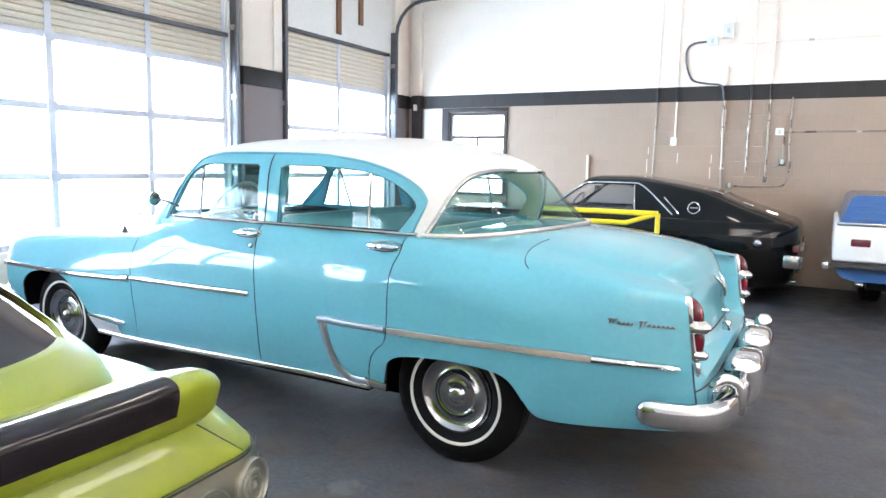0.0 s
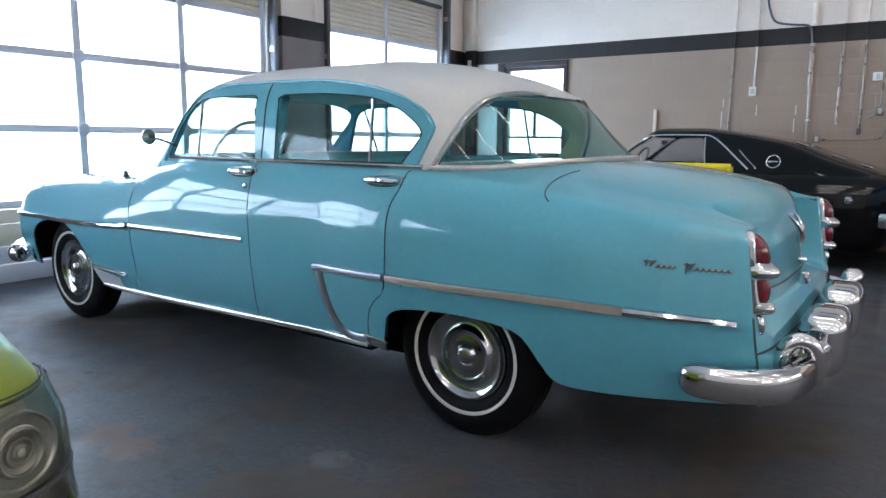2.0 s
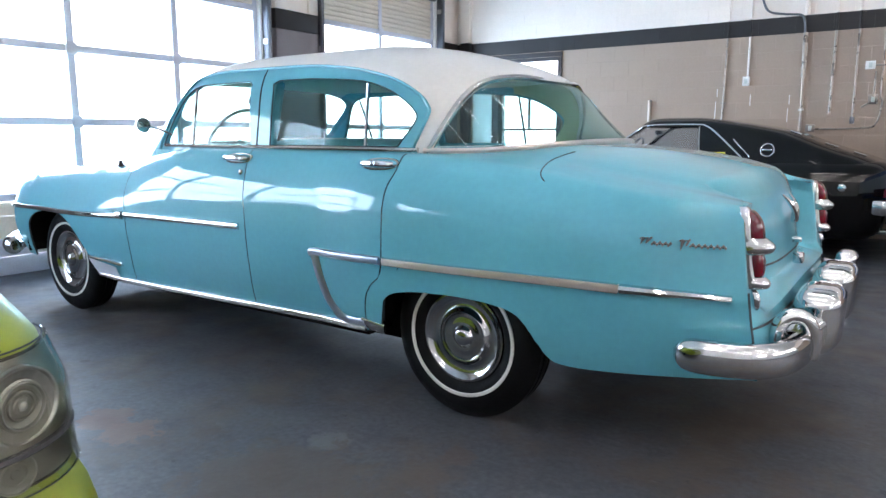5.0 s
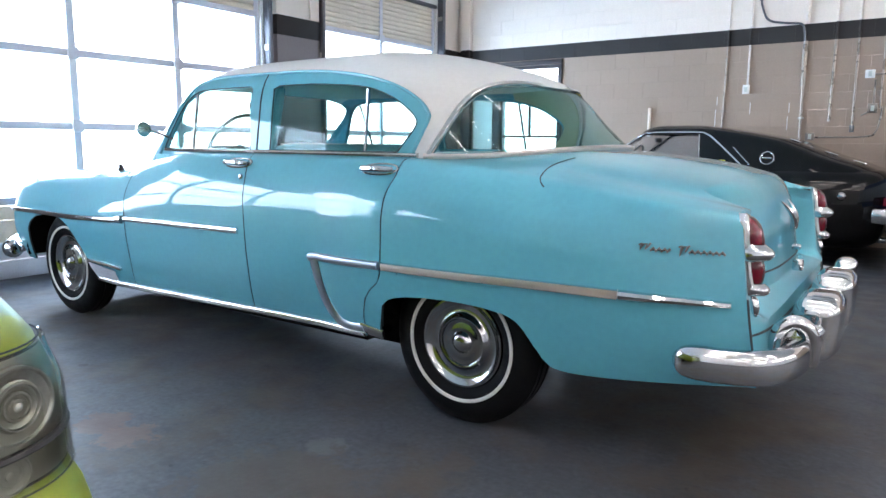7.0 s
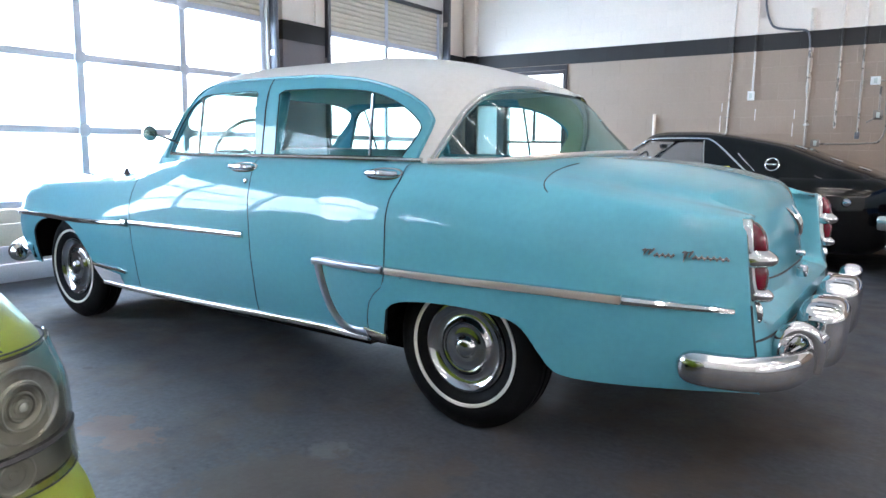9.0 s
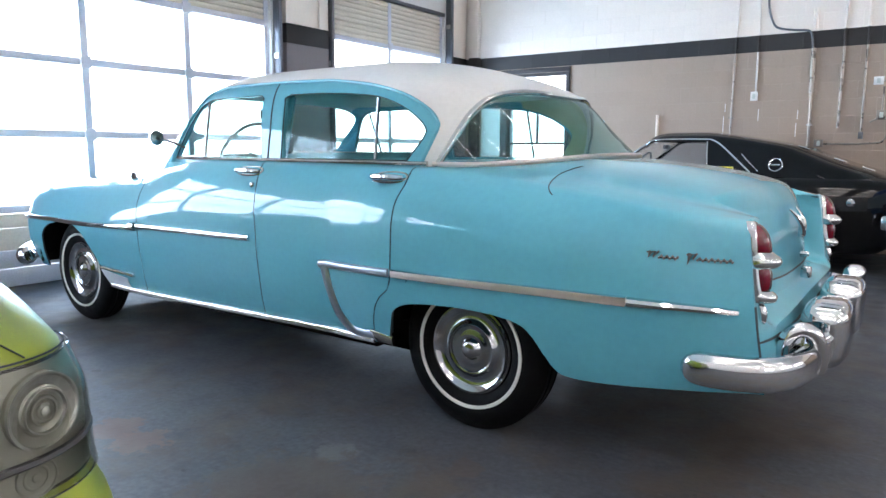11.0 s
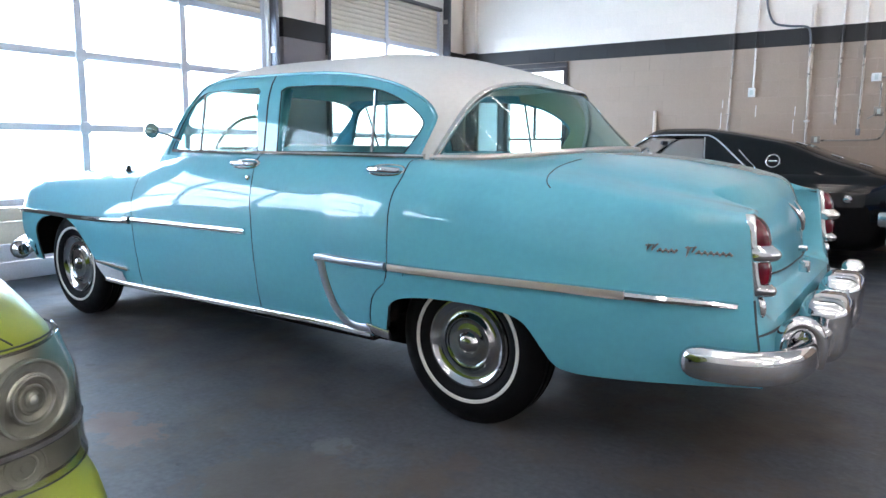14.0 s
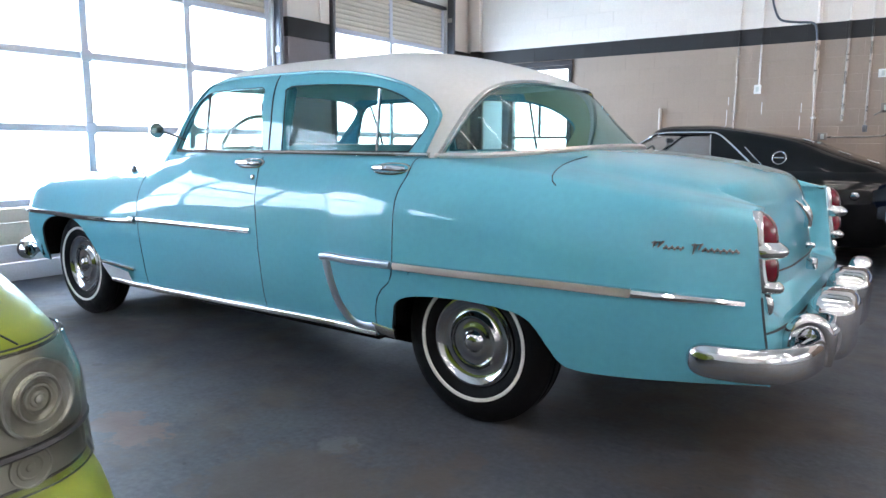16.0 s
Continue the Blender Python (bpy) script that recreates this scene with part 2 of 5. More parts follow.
def box(bm, x0, x1, y0, y1, z0, z1, bevel=0.0, m=None):
    r = bmesh.ops.create_cube(bm, size=1)
    vs = r["verts"]
    for v in vs:
        v.co = Vector(((x0 + x1) / 2 + v.co.x * (x1 - x0), (y0 + y1) / 2 + v.co.y * (y1 - y0), (z0 + z1) / 2 + v.co.z * (z1 - z0)))
    if bevel:
        es = {e for v in vs for e in v.link_edges}
        out = bmesh.ops.bevel(bm, geom=list(es), offset=bevel, segments=2, profile=0.5, affect="EDGES")
        vs = list({v for f in out["faces"] for v in f.verts} | {v for v in vs if v.is_valid})
    if m is not None:
        for v in vs:
            v.co = m @ v.co
    return bm


def boxes(*specs, bevel=0.0):
    bm = bmesh.new()
    for s in specs:
        box(bm, *s, bevel=bevel)
    return bm


def tube(pts, r, seg=10, bm=None, closed=False, caps=True):
    bm = bm or bmesh.new()
    pts = [Vector(p) for p in pts]
    rs = r if isinstance(r, (list, tuple)) else [r] * len(pts)
    rings, n = [], len(pts)
    side = None
    for i, p in enumerate(pts):
        a = pts[i - 1] if (i or closed) else p
        b = pts[(i + 1) % n] if (i < n - 1 or closed) else p
        d = (b - a).normalized()
        if side is None:
            side = d.orthogonal().normalized()
        side = (side - d * side.dot(d)).normalized()
        up = d.cross(side)
        rings.append([bm.verts.new(p + (side * math.cos(2 * math.pi * k / seg) + up * math.sin(2 * math.pi * k / seg)) * rs[i]) for k in range(seg)])
    for i in range(n if closed else n - 1):
        A, B = rings[i], rings[(i + 1) % n]
        for k in range(seg):
            bm.faces.new((A[k], A[(k + 1) % seg], B[(k + 1) % seg], B[k]))
    if caps and not closed:
        bm.faces.new(rings[0][::-1])
        bm.faces.new(rings[-1])
    return bm


def lathe(profile, centre, axis="y", seg=48, bm=None, sign=1, caps=False):
    """Turned shape: profile of (radius, height along the axis)."""
    bm = bm or bmesh.new()
    c = Vector(centre)
    rings = []
    for r, h in profile:
        ring = []
        for k in range(seg):
            a = 2 * math.pi * k / seg
            u, v = r * math.cos(a), r * math.sin(a)
            ring.append(bm.verts.new(c + (Vector((u, h * sign, v)) if axis == "y" else Vector((h * sign, u, v)) if axis == "x" else Vector((u, v, h * sign)))))
        rings.append(ring)
    for A, B in zip(rings, rings[1:]):
        for k in range(seg):
            bm.faces.new((A[k], A[(k + 1) % seg], B[(k + 1) % seg], B[k]))
    for ring, (r, h) in ((rings[0], profile[0]), (rings[-1], profile[-1])):
        if caps and r > 1e-4:
            bm.faces.new(ring)
    bmesh.ops.remove_doubles(bm, verts=bm.verts, dist=1e-5)
    return bm


def sheet(f, nu, nv, bm=None):
    bm = bm or bmesh.new()
    g = [[bm.verts.new(f(i / nu, j / nv)) for i in range(nu + 1)] for j in range(nv + 1)]
    for j in range(nv):
        for i in range(nu):
            try:
                bm.faces.new((g[j][i], g[j][i + 1], g[j + 1][i + 1], g[j + 1][i]))
            except ValueError:
                pass
    return bm


def loop_loft(rings, bm=None, cap0=True, cap1=True):
    bm = bm or bmesh.new()
    vs = [[bm.verts.new(p) for p in r] for r in rings]
    for A, B in zip(vs, vs[1:]):
        n = len(A)
        for k in range(n):
            bm.faces.new((A[k], A[(k + 1) % n], B[(k + 1) % n], B[k]))
    if cap0:
        bm.faces.new(vs[0][::-1])
    if cap1:
        bm.faces.new(vs[-1])
    return bm


def curve(xs, ys):
    """A smooth monotone curve through a few control values."""
    xs, ys = np.array(xs, float), np.array(ys, float)
    d = np.diff(ys) / np.diff(xs)
    m = np.concatenate([[d[0]], [0 if a * b <= 0 else 2 * a * b / (a + b) for a, b in zip(d, d[1:])], [d[-1]]])

    def at(x):
        x = min(max(x, xs[0]), xs[-1])
        i = min(int(np.searchsorted(xs, x, "right")) - 1, len(xs) - 2)
        h = xs[i + 1] - xs[i]
        t = (x - xs[i]) / h
        return float((2 * t**3 - 3 * t**2 + 1) * ys[i] + (t**3 - 2 * t**2 + t) * h * m[i] + (3 * t**2 - 2 * t**3) * ys[i + 1] + (t**3 - t**2) * h * m[i + 1])
    return at


def spline(pts, per=6, closed=False):
    """Catmull-Rom through points."""
    P = [Vector(p) for p in pts]
    n, out = len(P), []
    for i in range(n if closed else n - 1):
        a = P[i - 1] if (i or closed) else P[0] * 2 - P[1]
        b, c = P[i], P[(i + 1) % n]
        d = P[(i + 2) % n] if (i + 2 < n or closed) else P[-1] * 2 - P[-2]
        for k in range(per):
            t = k / per
            out.append(0.5 * (2 * b + (c - a) * t + (2 * a - 5 * b + 4 * c - d) * t * t + (3 * b - a - 3 * c + d) * t**3))
    if not closed:
        out.append(P[-1])
    return out


def moulding(pts, normals, w, d, bm=None, taper=0.0):
    """A half-round strip of width w and depth d along points on a surface."""
    bm = bm or bmesh.new()
    n, rings = len(pts), []
    for i, (p, nn) in enumerate(zip(pts, normals)):
        p, nn = Vector(p), Vector(nn).normalized()
        t = (Vector(pts[min(i + 1, n - 1)]) - Vector(pts[max(i - 1, 0)])).normalized()
        s = nn.cross(t).normalized()
        k = 1 - taper * (i / (n - 1))
        ring = [p + s * (a * w * k / 2) + nn * (b * d) for a, b in ((-1, -0.6), (-1, 0.25), (-0.7, 0.8), (0, 1.0), (0.7, 0.8), (1, 0.25), (1, -0.6))]
        rings.append(ring)
    return loop_loft(rings, bm)


def prism(outline, axis, a, b):
    """An outline in (x, z) pushed along y, or in (y, z) pushed along x."""
    put = (lambda p, h: (p[0], h, p[1])) if axis == "y" else (lambda p, h: (h, p[0], p[1]))
    return loop_loft([[put(p, a) for p in outline], [put(p, b) for p in outline]])


def carve(bm, cuts, keep=False):
    """bm with the prisms cut out of it, or (keep) only what lies in the first of them."""
    me = bpy.data.meshes.new("blank")
    bmesh.ops.recalc_face_normals(bm, faces=bm.faces)
    bm.to_mesh(me)
    bm.free()
    ob, extra = new("blank", me), []
    for c in cuts:
        bmesh.ops.recalc_face_normals(c, faces=c.faces)
        cm = bpy.data.meshes.new("cutter")
        c.to_mesh(cm)
        c.free()
        co = new("cutter", cm)
        extra.append(co)
        md = ob.modifiers.new("cut", "BOOLEAN")
        md.object, md.operation, md.solver = co, ("INTERSECT" if keep else "DIFFERENCE"), "EXACT"
    dg = bpy.context.evaluated_depsgraph_get()
    dg.update()
    out = bmesh.new()
    out.from_mesh(ob.evaluated_get(dg).to_mesh())
    for o in (ob, *extra):
        data = o.data
        bpy.data.objects.remove(o)
        bpy.data.meshes.remove(data)
    return out


# ---------------------------------------------------------------- the building
def structure(name, bm, material, label, angle=35):
    return solo(name, bm, material, label, name.split("_")[0], kind="structure", angle=angle)


structure("floor", boxes((WX - 0.25, EX, SY, NY + 0.2, -0.12, 0.0)), FLOORM, "worn dark grey sealed concrete garage floor")
structure("ceiling", boxes((WX - 0.25, EX + 0.2, SY - 0.2, NY + 0.2, CZ, CZ + 0.15)), CEILM, "plain white painted garage ceiling")
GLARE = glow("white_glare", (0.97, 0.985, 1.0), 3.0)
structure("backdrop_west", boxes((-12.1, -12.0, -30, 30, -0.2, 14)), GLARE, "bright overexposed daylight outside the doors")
# east sheet glows behind windows that are added, out of view
structure("backdrop_east", boxes((16.0, 16.1, -20, 20, -0.2, 14)), GLARE, "glowing white sheet outside the added east windows")
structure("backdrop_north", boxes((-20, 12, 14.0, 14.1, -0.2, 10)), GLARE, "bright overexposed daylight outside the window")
structure("ground", boxes((-400, WX - 0.25, -400, 400, -0.3, -0.14)), ASPHALT, "pale sunlit concrete yard outside the garage")

# west wall round the overhead doors: (y0, y1) of each opening
DOORS = [(-0.92, 2.28, 3), (3.19, 5.70, 2), (-4.95, -2.05, 3), (-8.7, -6.2, 2)]
DTOP = 3.55
ys = sorted(v for d in DOORS for v in d[:2])
bm = bmesh.new()
edges = [SY] + ys + [NY + 0.2]
for a, b in zip(edges[::2], edges[1::2]):
    box(bm, WX - 0.22, WX, a, b, -0.12, DTOP)
box(bm, WX - 0.22, WX, SY, NY + 0.2, DTOP, CZ)
for a, b, c in DOORS:
    if c == 2:
        box(bm, WX - 0.22, WX, a, b, 3.23, DTOP)
structure("wall_west", bm, PLASTER, "pale painted block wall holding the overhead doors")
# unseen openings, added so that fill light reaches the room from the east
EOPEN = [(-7.0, -3.8), (-1.6, 1.6), (2.6, 5.8)]
bm = bmesh.new()
e2 = [SY] + [v for o in EOPEN for v in o] + [NY + 0.2]
for a, b in zip(e2[::2], e2[1::2]):
    box(bm, EX, EX + 0.2, a, b, -0.12, 3.3)
box(bm, EX, EX + 0.2, SY, NY + 0.2, 3.3, CZ)
for a, b in EOPEN:
    box(bm, EX, EX + 0.2, a, b, -0.12, 2.1)
structure("wall_east", bm, PLASTER, "pale painted garage wall with openings added for fill light")
structure("wall_south", boxes((WX - 0.22, EX + 0.2, SY - 0.2, SY, -0.12, CZ)), PLASTER, "plain pale painted garage wall")


def pier(y0, y1, proud, label):
    """Column beside a door: greige below, dark band, white above."""
    p = thing("column", (WX, (y0 + y1) / 2, 0), label, "column", kind="structure")
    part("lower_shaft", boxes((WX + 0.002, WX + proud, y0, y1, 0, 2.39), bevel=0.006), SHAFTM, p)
    part("band", boxes((WX + 0.002, WX + proud + 0.003, y0, y1, 2.392, 2.608), bevel=0.004), WALLBAND, p)
    part("upper_shaft", boxes((WX + 0.002, WX + proud, y0, y1, 2.61, CZ), bevel=0.006), WALLWHITE, p)
    return p


pier(2.42, 3.10, 0.10, "square painted column, greige below, dark band, white above")
solo("conduit", tube([(WX + 0.118, 2.93, 2.62), (WX + 0.118, 2.93, CZ)], 0.016, 8), WALLWHITE, "white painted pipe running up the column", "conduit")
pier(5.80, NY - 0.01, 0.04, "painted corner pier with a dark band")
pier(-1.9, -1.07, 0.10, "square painted column between two overhead doors")


def overhead_door(y0, y1, cols, top, strut):
    """A sectional garage door: solid lower sections, glazed rows, ribbed panels on top."""
    d = thing("overhead_door", (WX - 0.08, (y0 + y1) / 2, 0), "white aluminium sectional garage door with glazed rows, closed", "garage door", "overhead doors")
    xo, xi = WX - 0.10, WX - 0.05
    rails = (0.66, 1.30, 1.945, 2.59)
    part("lower_section", boxes((xo, xi - 0.004, y0, y1, 0.0, 0.155), (xo, xi, y0, y1, 0.162, 0.31), bevel=0.006), ALU, d, "grey weathered bottom section")
    part("sill_section", boxes((xo, xi, y0, y1, 0.315, 0.50), (xo, xi + 0.006, y0, y1, 0.505, 0.62), bevel=0.008), SLATM, d)
    w = (y1 - y0) / cols
    for z in rails:
        part("rail", boxes((xo, xi + 0.012, y0, y1, z - 0.033, z + 0.033), bevel=0.008), ALU, d)
    for c in range(cols + 1):
        y = y0 + c * w
        half = 0.035 if 0 < c < cols else 0.03
        y = min(max(y, y0 + half), y1 - half)
        part("stile", boxes((xo, xi + 0.008, y - half, y + half, 0.66, top), bevel=0.008), ALU, d)
        for z in rails[1:]:
            if 0 < c < cols:
                part("hinge", boxes((xi, xi + 0.03, y - 0.05, y + 0.05, z - 0.055, z + 0.055), bevel=0.012), ALU, d)
    for r in range(3):
        for c in range(cols):
            pane = part("pane", boxes((xo + 0.018, xo + 0.024, y0 + c * w + 0.03, y0 + (c + 1) * w - 0.03, rails[r] + 0.03, rails[r + 1] - 0.03)), PANE, d)
            pane.visible_shadow = False
    slat = None
    z = 2.625
    part("panel_back", boxes((xo, xo + 0.012, y0 + 0.02, y1 - 0.02, 2.62, top)), SLATM, d)
    while z < top - 0.06:
        if slat is None:
            bm = loop_loft([[(xi - 0.03, y, z), (xi - 0.004, y, z + 0.004), (xi + 0.004, y, z + 0.03), (xi - 0.004, y, z + 0.056), (xi - 0.03, y, z + 0.06)] for y in (y0 + 0.02, y1 - 0.02)])
            slat, z0 = part("slat", bm, SLATM, d, angle=20), z
        else:
            s = new("slat", slat.data)
            s.parent, s.matrix_parent_inverse = d, slat.matrix_parent_inverse
            s.location = (0, 0, z - z0)
        z += 0.062
    part("strut", boxes((xi + 0.01, xi + 0.06, y0, y1, strut - 0.025, strut + 0.025), bevel=0.008), STEEL, d, "dark steel stiffening strut")
    for y in (y0 - 0.035, y1 + 0.035):
        p = thing("door_track", (WX, y, 0), "dark steel vertical track with a curved top beside the overhead door", "door track")
        pts = [(WX + 0.11, y, 0.0), (WX + 0.11, y, 3.5)] + [(WX + 0.11 + 0.5 * (1 - math.cos(a)), y, 3.5 + 0.5 * math.sin(a)) for a in (0.3, 0.6, 0.9, 1.2, 1.57)] + [(WX + 2.4, y, 4.06)]
        part("track_rail", tube(pts, 0.028, 8), STEEL, p)
        part("angle_iron", boxes((WX + 0.004, WX + 0.09, y - 0.006, y + 0.006, 0, DTOP), bevel=0.002), STEEL, p)
        for zz in (0.4, 1.3, 2.2, 3.0):
            part("bracket", boxes((WX + 0.012, WX + 0.10, y - 0.025, y + 0.025, zz, zz + 0.06), bevel=0.004), GALV, p)
        part("hanger", boxes((WX + 2.35, WX + 2.39, y - 0.02, y + 0.02, 4.05, CZ), bevel=0.003), STEEL, p)
    daylight("sky_light", (WX - 0.45, (y0 + y1) / 2, 1.75), (0, (y0 + y1) / 2, 3.0), y1 - y0 + 1.2, 2.9, (DOORW if y0 > -1.5 else 0.82 * DOORW) * (y1 - y0))
    return d


DOORW = 105.0
for a, b, c in DOORS:
    overhead_door(a, b, c, *((3.22, 3.205) if c == 2 else (DTOP, 2.94)))
for yy, z0, z1 in ((4.37, 3.30, 4.2), (4.9, 3.52, 4.2)):
    solo("wood_strip", boxes((WX + 0.004, WX + 0.03, yy - 0.05, yy + 0.05, z0, z1), bevel=0.004), WOODM, "brown wooden strip fixed above the overhead door", "wood strip")

# added windows, each with a warm fill lamp behind it
for a, b in EOPEN:
    w = thing("fill_window_east", (EX, (a + b) / 2, 2.1), "unseen multi-pane window, added to let in fill light from the east", "window", kind="structure")
    part("window_frame", boxes((EX + 0.06, EX + 0.12, a, b, 2.1, 2.17), (EX + 0.06, EX + 0.12, a, b, 3.23, 3.3), (EX + 0.06, EX + 0.12, a, a + 0.07, 2.17, 3.23), (EX + 0.06, EX + 0.12, b - 0.07, b, 2.17, 3.23)), ALU, w)
    for k in (1, 2):
        yy = a + (b - a) * k / 3
        part("mullion", boxes((EX + 0.06, EX + 0.12, yy - 0.03, yy + 0.03, 2.17, 3.23)), ALU, w)
    for z in (2.7,):
        part("glazing_bar", boxes((EX + 0.065, EX + 0.115, a + 0.07, b - 0.07, z - 0.03, z + 0.03)), ALU, w)
    daylight("sky_light", (EX + 0.45, (a + b) / 2, 2.75), (0, (a + b) / 2, 3.2), b - a + 1, 1.6, 14.0 * (b - a), (1.0, 0.92, 0.82))

# north wall: painted blocks with recessed joints, a window near the corner
WIN = (-3.96, -2.95, 1.0, 2.32)
bm = bmesh.new()
for x0, x1, z0, z1 in ((WX - 0.22, WIN[0], -0.12, 2.4), (WIN[1], EX + 0.2, -0.12, 2.4), (WIN[0], WIN[1], -0.12, WIN[2]), (WIN[0], WIN[1], WIN[3], 2.4)):
    box(bm, x0, x1, NY + 0.005, NY + 0.2, z0, z1)
north = structure("wall_north", bm, WALLTAN, "painted concrete block wall, white above a dark band, greige below")
part("band_backing", boxes((WX - 0.22, EX + 0.2, NY + 0.005, NY + 0.2, 2.4, 2.6)), WALLBAND, north)
part("upper_backing", boxes((WX - 0.22, EX + 0.2, NY + 0.005, NY + 0.2, 2.6, CZ)), WALLWHITE, north)

w = thing("window_north", ((WIN[0] + WIN[1]) / 2, NY, WIN[2]), "small dark-framed window high in the block wall", "window", kind="structure")
a, b, c, d4 = WIN
part("window_frame", boxes((a, a + 0.05, NY + 0.01, NY + 0.07, c, d4), (b - 0.05, b, NY + 0.01, NY + 0.07, c, d4), (a + 0.05, b - 0.05, NY + 0.01, NY + 0.07, d4 - 0.05, d4), (a + 0.05, b - 0.05, NY + 0.01, NY + 0.07, c, c + 0.05)), DARKWOOD, w)
part("glazing_bar", boxes((a + 0.05, b - 0.05, NY + 0.015, NY + 0.065, 1.905, 1.955)), DARKWOOD, w)
part("glazing_bar", boxes((a + 0.05, b - 0.05, NY + 0.018, NY + 0.06, 1.262, 1.298)), DARKWOOD, w)
part("mullion", boxes((-3.475, -3.44, NY + 0.02, NY + 0.058, 1.3, 1.904)), DARKWOOD, w)
for x0, x1, z0, z1 in ((a + 0.05, b - 0.05, c + 0.05, 1.26), (a + 0.05, -3.477, 1.3, 1.904), (-3.438, b - 0.05, 1.3, 1.904), (a + 0.05, b - 0.05, 1.957, d4 - 0.05)):
    pane = part("pane", boxes((x0, x1, NY + 0.035, NY + 0.041, z0, z1)), PANE, w)
    pane.visible_shadow = False
part("window_jamb", boxes((a - 0.12, a - 0.003, NY - 0.03, NY + 0.06, c, 2.389), bevel=0.004), DARKWOOD, w, "dark painted jamb")
part("window_head", boxes((a - 0.003, b + 0.03, NY - 0.03, NY + 0.0, d4 + 0.003, 2.389), bevel=0.004), DARKWOOD, w, "dark painted lintel")
part("latch", boxes(((a + b) / 2 + 0.1, (a + b) / 2 + 0.16, NY - 0.012, NY + 0.014, 1.92, 1.96), bevel=0.006), DARKWOOD, w)
part("right_jamb", boxes((b + 0.002, b + 0.03, NY - 0.03, NY + 0.0, c, d4), bevel=0.004), DARKWOOD, w, "dark painted jamb")
part("window_sill", boxes((a - 0.05, b + 0.05, NY - 0.04, NY + 0.1, c - 0.05, c), bevel=0.006), WALLTAN, w)
daylight("sky_light", (-3.45, NY + 0.5, 1.8), (-3.45, 0, 1.8), 1.6, 1.8, 55)
structure("ground_north", boxes((WX - 0.25, EX + 30, NY + 0.2, 400, -0.3, -0.14)), ASPHALT, "pale concrete yard outside the garage window")

# conduits and boxes on the north wall
def conduit(pts, r, material, label, extras=(), smooth=False):
    q = [(x, NY - r - 0.004, z) for x, z in pts]
    if smooth:
        q = spline(q, 5)
    c = thing("conduit", q[0], label, "conduit", "wall conduits")
    part("pipe", tube(q, r, 10), material, c)
    for x, z in extras:
        part("strap", boxes((x - 0.03, x + 0.03, NY - 2 * r - 0.008, NY - 0.002, z - 0.012, z + 0.012), bevel=0.003), GALV, c)
    return c


def outlet(x, z, w2, h2, label, material=None):
    o = thing("outlet_box", (x, NY, z), label, "outlet box")
    part("box_body", boxes((x - w2, x + w2, NY - 0.05, NY - 0.001, z - h2, z + h2), bevel=0.006), material or BOXM, o)
    part("cover_plate", boxes((x - w2 - 0.004, x + w2 + 0.004, NY - 0.056, NY - 0.05, z - h2 - 0.004, z + h2 + 0.004), bevel=0.002), material or BOXM, o)
    part("socket", boxes((x - 0.018, x + 0.018, NY - 0.059, NY - 0.056, z - 0.03, z + 0.03), bevel=0.002), CLAY, o)
    return o


def riser(x, lean, z0, r, label, tint=None, top=None, straps=()):
    """Upright conduit painted over with the wall: greige below, dark across the band, white above."""
    tint, top = tint or CONDUITP, top or r
    c = thing("conduit", (x, NY, z0), label, "conduit", "wall conduits")
    at = lambda z, q: (x + lean * (z - 2.5), NY - q - 0.004, z)
    for a, b, q, m in ((z0, 2.398, r, tint), (2.398, 2.602, min(r, 0.014), WALLBAND), (2.602, CZ, top, WALLWHITE)):
        part("pipe", tube([at(a, q), at((a + b) / 2, q), at(b, q)], q, 10), m, c)
    for z, m in straps:
        p = at(z, r)
        part("strap", boxes((p[0] - 0.03, p[0] + 0.03, NY - 2 * r - 0.008, NY - 0.002, z - 0.010, z + 0.010), bevel=0.003), m, c)
    return c


riser(-0.652, 0.012, 1.35, 0.011, "thin conduit running down the block wall, white at its top", straps=((2.27, WALLTAN), (1.6, CONDUITP)))
riser(-0.39, 0.0, 1.92, 0.012, "thin metal conduit dropping to an outlet box", GALV, straps=((2.62, WALLWHITE),))
outlet(-0.400, 1.86, 0.036, 0.052, "white outlet box at the end of a conduit")
conduit([(0.0, 3.18), (-0.2, 3.17), (-0.29, 3.1), (-0.302, 2.963), (-0.264, 2.794), (-0.192, 2.675), (-0.014, 2.63), (0.158, 2.605), (0.2, 2.53), (0.215, 2.4)], 0.013, STEEL, "flexible grey conduit looping down from a junction box", smooth=True)
conduit([(0.228, 2.398), (0.232, 1.88)], 0.026, CONDUITP, "thick painted conduit on the block wall")
conduit([(0.232, 1.9), (0.242, 1.25)], 0.016, CONDUITP, "painted conduit continuing down the block wall", ((0.238, 1.5),))
conduit([(0.225, 2.85), (0.23, 2.606)], 0.026, WALLWHITE, "thick white painted conduit end on the upper wall")
riser(0.545, 0.004, 1.46, 0.016, "painted conduit ending part way down the block wall", top=0.013)
k = riser(0.777, -0.004, 1.40, 0.013, "thin painted conduit ending in a dark fitting", top=0.016)
part("end_fitting", boxes((0.758, 0.806, NY - 0.05, NY - 0.002, 1.33, 1.41), bevel=0.006), STEEL, k)
conduit([(0.975, 1.92), (0.975, 1.62), (0.93, 1.56), (0.86, 1.52)], 0.011, CONDUITP, "thin painted conduit below an outlet box")
conduit([(1.04, 2.42), (1.04, 1.60)], 0.009, CONDUITP, "thin painted conduit on the block wall")
conduit([(0.95, 1.984), (EX, 1.984)], 0.011, CONDUITP, "horizontal painted conduit along the block wall", ((1.8, 1.984), (3.2, 1.984)))
